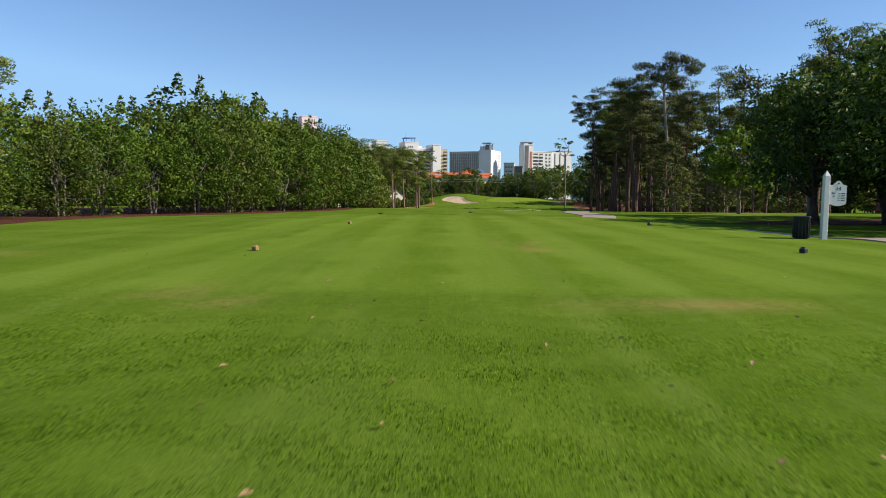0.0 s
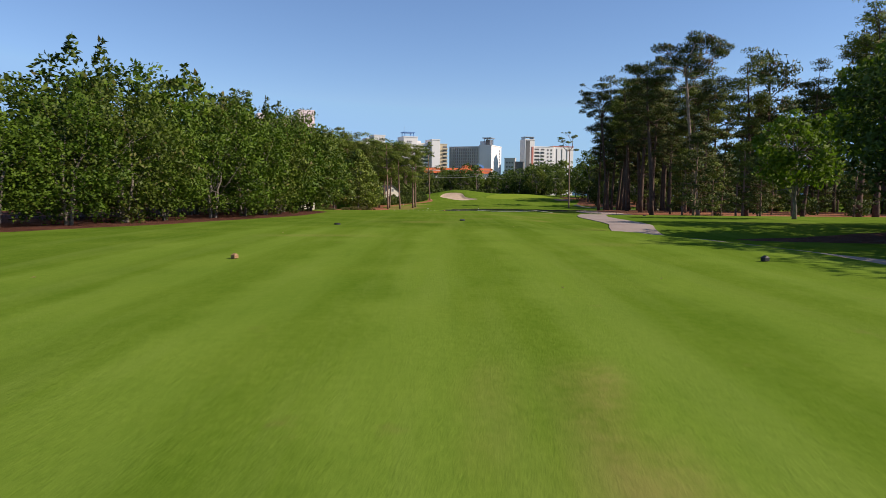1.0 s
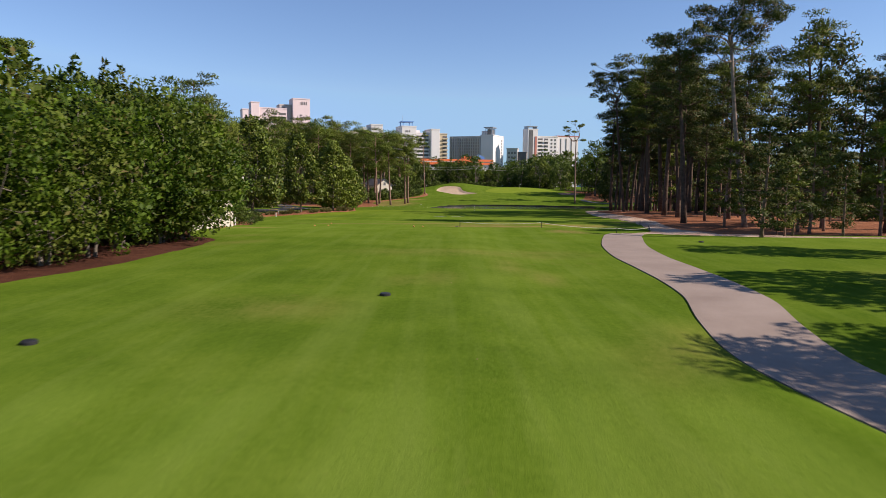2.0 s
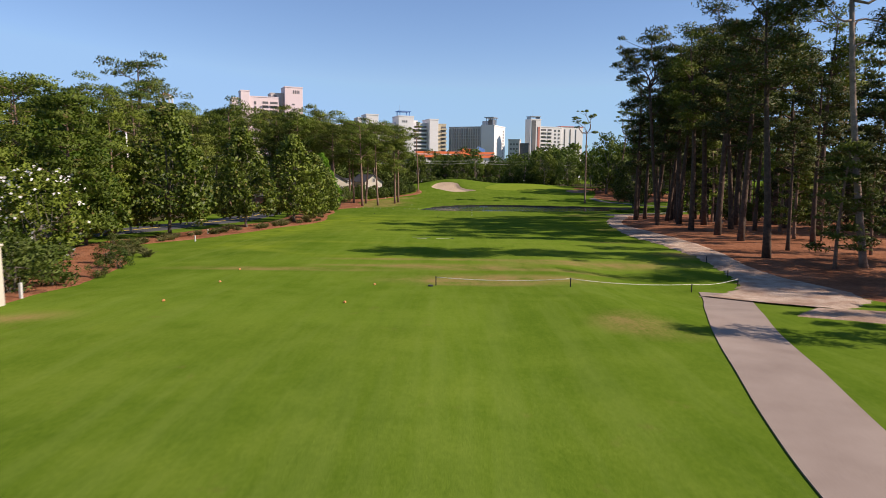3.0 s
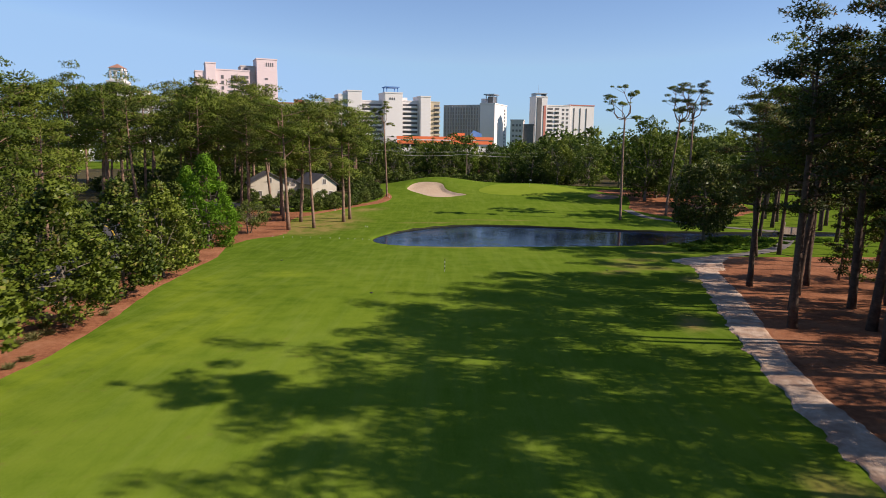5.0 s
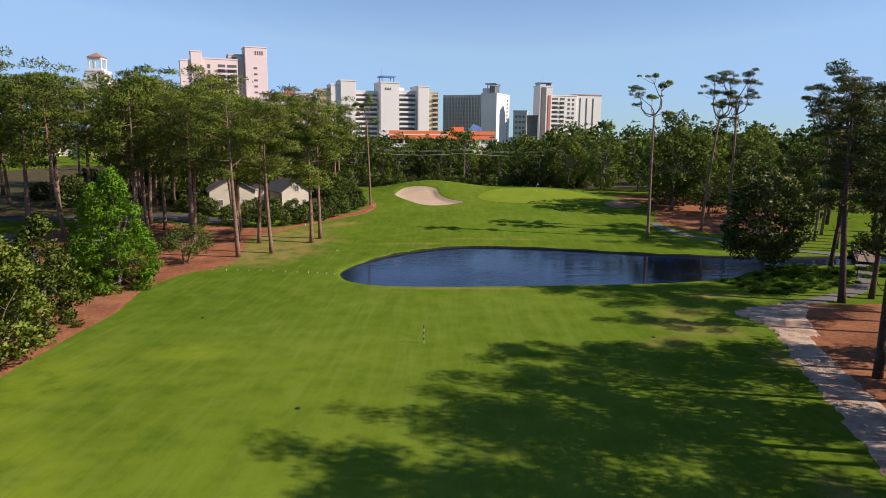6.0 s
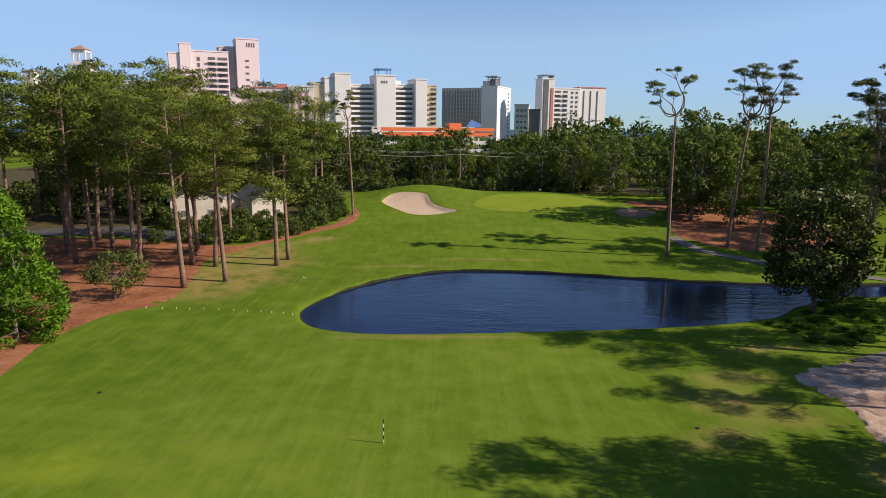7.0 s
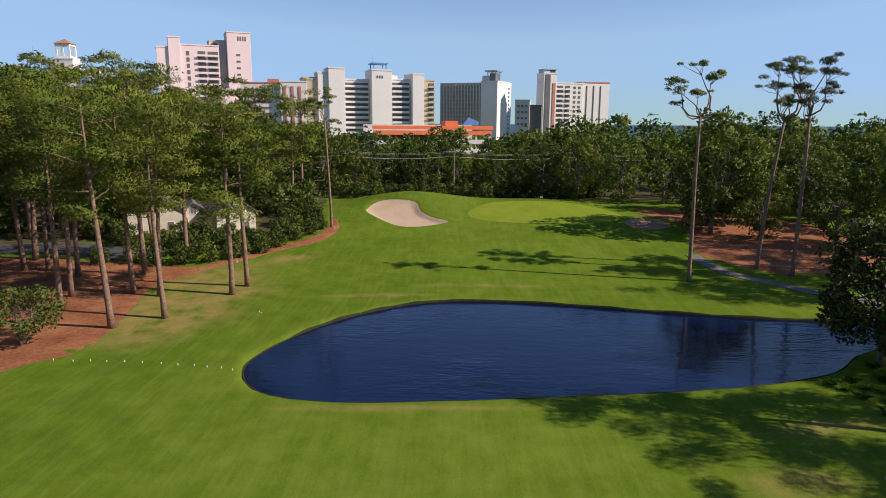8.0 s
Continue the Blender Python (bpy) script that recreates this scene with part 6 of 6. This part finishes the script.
def tee_marker(x, y, material, label, r=0.085):
    b = thing("tee_marker", x, y, ground(x, y), label, "tee marker", "tee markers", random.uniform(0, 90))
    me = bevelled(Geo().box(-r, r, -r * 0.8, r * 0.8, 0.01, r * 1.25).add([(-r, -r * 0.8, r * 1.25), (r, -r * 0.8, r * 1.25), (r, r * 0.8, r * 1.25), (-r, r * 0.8, r * 1.25), (0, -r * 0.5, r * 1.9), (0, r * 0.5, r * 1.9)], [(0, 1, 4), (1, 2, 5, 4), (2, 3, 5), (3, 0, 4, 5)]), 0.008)
    part("block", me, material, b)
    part("spike", Geo().tube([(0, 0, -0.06), (0, 0, 0.03)], [0.006, 0.01], 6), STEEL, b)


hole_sign()
litter_bin()
for x, y in ((-4.7, 15.6), (-4.3, 28.6)):
    tee_marker(x, y, BROWN, "carved brown wooden tee marker on short turf", 0.075)
for x, y in ((8.6, 15.9), (9.0, 29.0)):
    tee_marker(x, y, BLACK, "small dark tee marker on short turf", 0.085)
for x, y in ((-7.8, 96.8), (1.5, 96.3), (1.0, 88.3), (-7.4, 88.2), (-8.6, 103)):
    tee_marker(x, y, ORANGE_MARK, "small orange tee marker on the forward tee", 0.062)


def leaf_litter():
    """Single fallen leaves and bits of straw on the turf near the tee."""
    rnd = random.Random(44)
    me = Geo().add([(-0.04, 0, 0.0), (0, -0.02, 0.012), (0.045, 0, 0.004), (0, 0.022, 0.014)], [(0, 1, 2), (0, 2, 3)]).mesh("fallen_leaf")
    me.materials.append(BROWN)
    for k in range(70):
        y = rnd.uniform(2.4, 70) if k > 25 else rnd.uniform(2.2, 12)
        x = rnd.uniform(-0.55, 0.55) * y + 0.5
        if abs(x) > 9:
            continue
        ob = new("fallen_leaf", me)
        ob.matrix_basis = pose(x, y, ground(x, y) + 0.035, rnd.uniform(-20, 20), rnd.uniform(-20, 20), rnd.uniform(0, 360)) @ Matrix.Diagonal((1.0, 1.0, 1.0, 1)) 
        tagged(ob, "dry brown leaf lying on the turf", "leaf", "fallen leaves")


leaf_litter()


# ---- rope fence, marker poles, stakes ----
STAKES = [(5.1, 96.4), (13.0, 96.3), (20.9, 98.4), (25.1, 101.4), (26.4, 106), (27.4, 112.5)]


def rope_fence():
    f = thing("rope_fence", 5.1, 96.4, ground(5.1, 96.4), "white rope strung between short dark stakes", "fence")
    o = Vector((5.1, 96.4, ground(5.1, 96.4)))
    tops = []
    for x, y in STAKES:
        p = Vector((x, y, ground(x, y))) - o
        part("stake", bevelled(Geo().box(p.x - 0.03, p.x + 0.03, p.y - 0.03, p.y + 0.03, p.z - 0.2, p.z + 0.55), 0.006), BLACK, f)
        tops.append(p + Vector((0, 0, 0.5)))
    for a, b in zip(tops[:4], tops[1:4]):
        pts = [a.lerp(b, k / 12) - Vector((0, 0, 0.16 * 4 * (k / 12) * (1 - k / 12))) for k in range(13)]
        part("rope", Geo().tube(pts, [0.016] * 13, 6), ROPE, f, "pale sagging rope", True)


rope_fence()


def marker_pole(x, y, h):
    b = thing("distance_marker", x, y, ground(x, y), "black and white striped distance pole on the fairway", "marker pole")
    n = 6
    for k in range(n):
        part("band", Geo().lathe([(0.038, h * k / n), (0.038, h * (k + 1) / n)], 10), WHITE if k % 2 == 0 else BLACK, b)
    part("cap", Geo().lathe([(0.04, h), (0.03, h + 0.04), (0.005, h + 0.06)], 10), BLACK, b)


marker_pole(11.4, 208.6, 1.65)


def flag_stick(x, y):
    b = thing("flag_stick", x, y, ground(x, y) + 0.05, "white flag on a thin pole in the green", "golf flag")
    part("pole", Geo().tube([(0, 0, -0.1), (0, 0, 2.2)], [0.012, 0.01], 8), WHITE, b)
    g = Geo()
    for k in range(7):
        u = k / 6
        g.v += [(0.5 * u + 0.01, 0.06 * math.sin(5 * u), 1.85), (0.5 * u + 0.01, 0.06 * math.sin(5 * u + 0.4), 2.18)]
    g.f += [(2 * k, 2 * k + 2, 2 * k + 3, 2 * k + 1) for k in range(6)]
    part("flag", g, WHITE, b)


flag_stick(36.2, 322.5)
small_stake = Geo().tube([(0, 0, -0.1), (0, 0, 0.17), (0, 0, 0.19)], [0.045, 0.04, 0.015], 8).mesh("turf_stake")
small_stake.materials.append(WHITE)
for x, y in ((-20, 241.8), (-18, 241.6), (-16.4, 241.7), (-14.8, 241.6), (-13.1, 241.6), (-11.3, 241.4), (-9.5, 241.3), (-7.8, 241), (-6.2, 240.9), (-4.9, 240.6), (-3.5, 240.4), (-2.3, 239.9), (-5.2, 258), (-4.8, 257.6)):
    ob = new("turf_stake", small_stake)
    ob.matrix_basis = pose(x, y, ground(x, y), 0, 0, 0)
    tagged(ob, "short white stake across the grass", "stake", "white stakes near the pond")
for x, y, h in ((-14.3, 88.6, 0.75), (-4.6, 304.5, 0.5), (-15.6, 281.5, 0.5), (-22.6, 135, 0.6), (-20.6, 126, 0.6)):
    s = thing("white_post", x, y, ground(x, y), "short white boundary post", "post", "boundary posts")
    part("shaft", bevelled(Geo().box(-0.06, 0.06, -0.06, 0.06, -0.2, h), 0.01), WHITE, s)
lid = Geo().lathe([(0.16, 0.0), (0.16, 0.06), (0.13, 0.08)], 14).mesh("valve_lid")
lid.materials.append(BLACK)
for x, y in ((-12.0, 216.8), (33.2, 211.6), (3.8, 192), (-4.6, 46), (2.0, 52), (4.8, 96.0), (20, 74.5)):
    ob = new("valve_lid", lid)
    ob.matrix_basis = pose(x, y, ground(x, y), 0, 0, 0)
    tagged(ob, "round black irrigation lid set in the turf", "valve lid", "irrigation lids")


# sprayed line marks on the fairway
for pts in ([(1.7, 134.2), (2.8, 134.25), (3.9, 134.1)], [(2.3, 132.1), (2.9, 132.15), (3.4, 132.3)], [(4.5, 132.2), (5.2, 132.7), (6.0, 133.2), (6.5, 132.8)]):
    ribbon("line_mark", pts, 0.011, LINE_PAINT, "thin sprayed white line on the turf", "line marking", 0.05, 6, 1)


# ---- street lamp beyond the bed ----
def street_lamp(x, y, h):
    b = thing("street_lamp", x, y, ground(x, y), "pale concrete street lamp with a side arm", "street lamp")
    part("pole", Geo().tube([(0, 0, -0.3), (0, 0, h * 0.5), (0, 0, h)], [0.16, 0.13, 0.10], 10), PALE, b, "", True)
    part("arm", Geo().tube([(0, 0, h - 2.2), (-0.8, -0.2, h - 1.9), (-1.6, -0.4, h - 1.9)], [0.05, 0.045, 0.04], 8), STEEL, b, "", True)
    part("lamp_head", bevelled(Geo().box(-2.3, -1.5, -0.6, -0.25, h - 2.0, h - 1.84), 0.03), STEEL, b)


street_lamp(-32.4, 136.4, 11.9)


# ---- garden wall ----
def garden_wall():
    b = thing("garden_wall", -13.2, 77, ground(-13.2, 77), "cream stucco garden wall with a capped end pier", "wall")
    a, e = Vector((-0.4, 0, 0)), Vector((-0.9, 9.6, -0.35))
    n = 3
    for k in range(n):
        p, q = a.lerp(e, k / n), a.lerp(e, (k + 1) / n)
        m = Matrix.Translation(p) @ Matrix.Rotation(math.atan2((q - p).y, (q - p).x), 4, "Z")
        ln = (q - p).to_2d().length
        part("panel", bevelled(Geo().box(0.02, ln - 0.02, -0.1, 0.1, -0.6, 2.2), 0.015), CREAM, b).matrix_basis = m
        part("coping", bevelled(Geo().box(0, ln, -0.16, 0.16, 2.2, 2.3), 0.02), CREAM, b).matrix_basis = m
    part("pier", bevelled(Geo().box(-0.25, 0.25, -0.25, 0.25, -0.8, 2.6), 0.02), CREAM, b).matrix_basis = Matrix.Translation(e)
    part("pier_cap", bevelled(Geo().box(-0.32, 0.32, -0.32, 0.32, 2.6, 2.72), 0.03), CREAM, b).matrix_basis = Matrix.Translation(e)


garden_wall()


# ---- footbridge ----
def footbridge():
    b = thing("footbridge", 79, 252.5, ground(79, 250.5), "weathered wooden footbridge with low rails over the pond", "bridge", "", 62)
    for s in (-1.2, 1.2):
        part("beam", bevelled(Geo().box(-1, 13, s - 0.1, s + 0.1, 0.15, 0.45), 0.01), WOOD, b)
        part("rail", bevelled(Geo().box(-1, 13, s - 0.05, s + 0.05, 1.3, 1.42), 0.01), WOOD, b)
    plank = bevelled(Geo().box(-0.12, 0.12, -1.4, 1.4, 0.45, 0.5), 0.006)
    for k in range(54):
        ob = part("plank", plank, WOOD, b)
        ob.location = (-0.9 + k * 0.26, 0, 0)
    post = bevelled(Geo().box(-0.06, 0.06, -0.06, 0.06, -2.0, 1.4), 0.008)
    for k in range(8):
        for s in (-1.32, 1.32):
            ob = part("post", post, WOOD, b)
            ob.location = (-0.8 + k * 1.95, s, 0)


footbridge()


# ---- tufts and border grass ----
def clump(seed, name, n, height, spread, width, material):
    rng = np.random.default_rng(seed)
    root = new(name)
    d = unit(rng.normal(0, 1, (n, 3)) * np.array((1, 1, 0.2)) * spread + np.array((0, 0, 1.0)))
    base = rng.normal(0, 0.12, (n, 3)) * np.array((1, 1, 0))
    h = (height * rng.uniform(0.55, 1.1, n))[:, None]
    s = unit(np.cross(d, rng.normal(0, 1, (n, 3)))) * width
    mid = base + d * h * 0.6
    tip = mid + (d * np.array((1.6, 1.6, 0.25))) * h * 0.4
    part("foliage", raw("foliage", np.stack((base - s, base + s, mid + s * 0.8, tip, mid - s * 0.8), 1), 5), material, root)
    return root


tan = [clump(101, "grass_tuft", 160, 0.95, 0.55, 0.02, GRASS_TAN), clump(102, "grass_tuft", 150, 0.8, 0.6, 0.02, GRASS_TAN)]
bed_mid = line([(-19, 110), (-25.5, 120), (-24, 130), (-21.5, 141), (-19.2, 152), (-17.8, 161), (-17.4, 171), (-20, 185), (-22.8, 203), (-24, 214)], 7)
tuft_places = [(x + random.uniform(-1.6, 1.8), y + random.uniform(-0.8, 0.8), random.uniform(0.75, 1.35)) for x, y in bed_mid]
put(tan, tuft_places, "tan-green ornamental grass tuft in the mulch bed", "grass tuft", "tufts in the bed", 31, 4)
border = [clump(103, "border_grass", 130, 0.75, 0.8, 0.025, GRASS_BED), clump(104, "border_grass", 130, 0.7, 0.9, 0.025, GRASS_BED)]
rnd = random.Random(33)
rows = []
for k in range(230):
    x, y = rnd.uniform(51, 84), rnd.uniform(229, 250)
    lo, hi = 229.5 + max(0, x - 56) * 0.55, min(240 + (x - 51) * 0.75, 249.5 + (x - 60) * 0.12)
    if lo + 1.6 < y < hi - 0.8 and math.hypot(x - 58.4, y - 243.4) > 1.0:
        rows.append((x, y, rnd.uniform(0.8, 1.5)))
put(border, rows, "arching light green border grass clump", "border grass", "border grass by the pond", 34, 4)


# ---- long grass before the tee ----
def rough_grass():
    rng = np.random.default_rng(7)
    n = 230000
    y = 1.6 + 8.8 * rng.random(n) ** 1.4
    x = (rng.random(n) - 0.5) * 2 * (1.4 + y * 0.80)
    keep = y < 11.0 + 0.3 * np.sin(x * 1.3) - 5.5 * rng.random(n) ** 1.5
    x, y = x[keep], y[keep]
    n = len(x)
    z = np.array([profile(v) for v in y])
    drift = np.sin(x * 2.1 + np.sin(y * 1.7) * 2) * np.sin(y * 3.7 + np.sin(x * 1.1) * 2.4)
    tall = 0.017 * rng.uniform(0.5, 1.3, n) * (1.0 + 0.55 * drift)
    tall = tall * np.clip((10.6 - y) / 4.5, 0.22, 1.0)
    a = rng.uniform(0, 6.283, n)
    base = np.stack((x, y, z - 0.004), 1)
    s = np.stack((np.cos(a), np.sin(a), 0 * a), 1) * (0.0028 + 0.0006 * y)[:, None]
    lean = rng.normal(0, 0.45, (n, 2)) * tall[:, None]
    tip = base + np.stack((lean[:, 0], lean[:, 1], tall), 1)
    up = rng.normal(0, 0.25, (n, 3)) + np.array((0.25, -0.1, 1.0))
    me = raw("rough_grass", np.stack((base - s, base + s, tip), 1), 3, unit(up))
    me.materials.append(BLADE)
    tagged(new("rough_grass", me), "blades of longer grass in front of the tee", "grass", kind="stuff")


rough_grass()
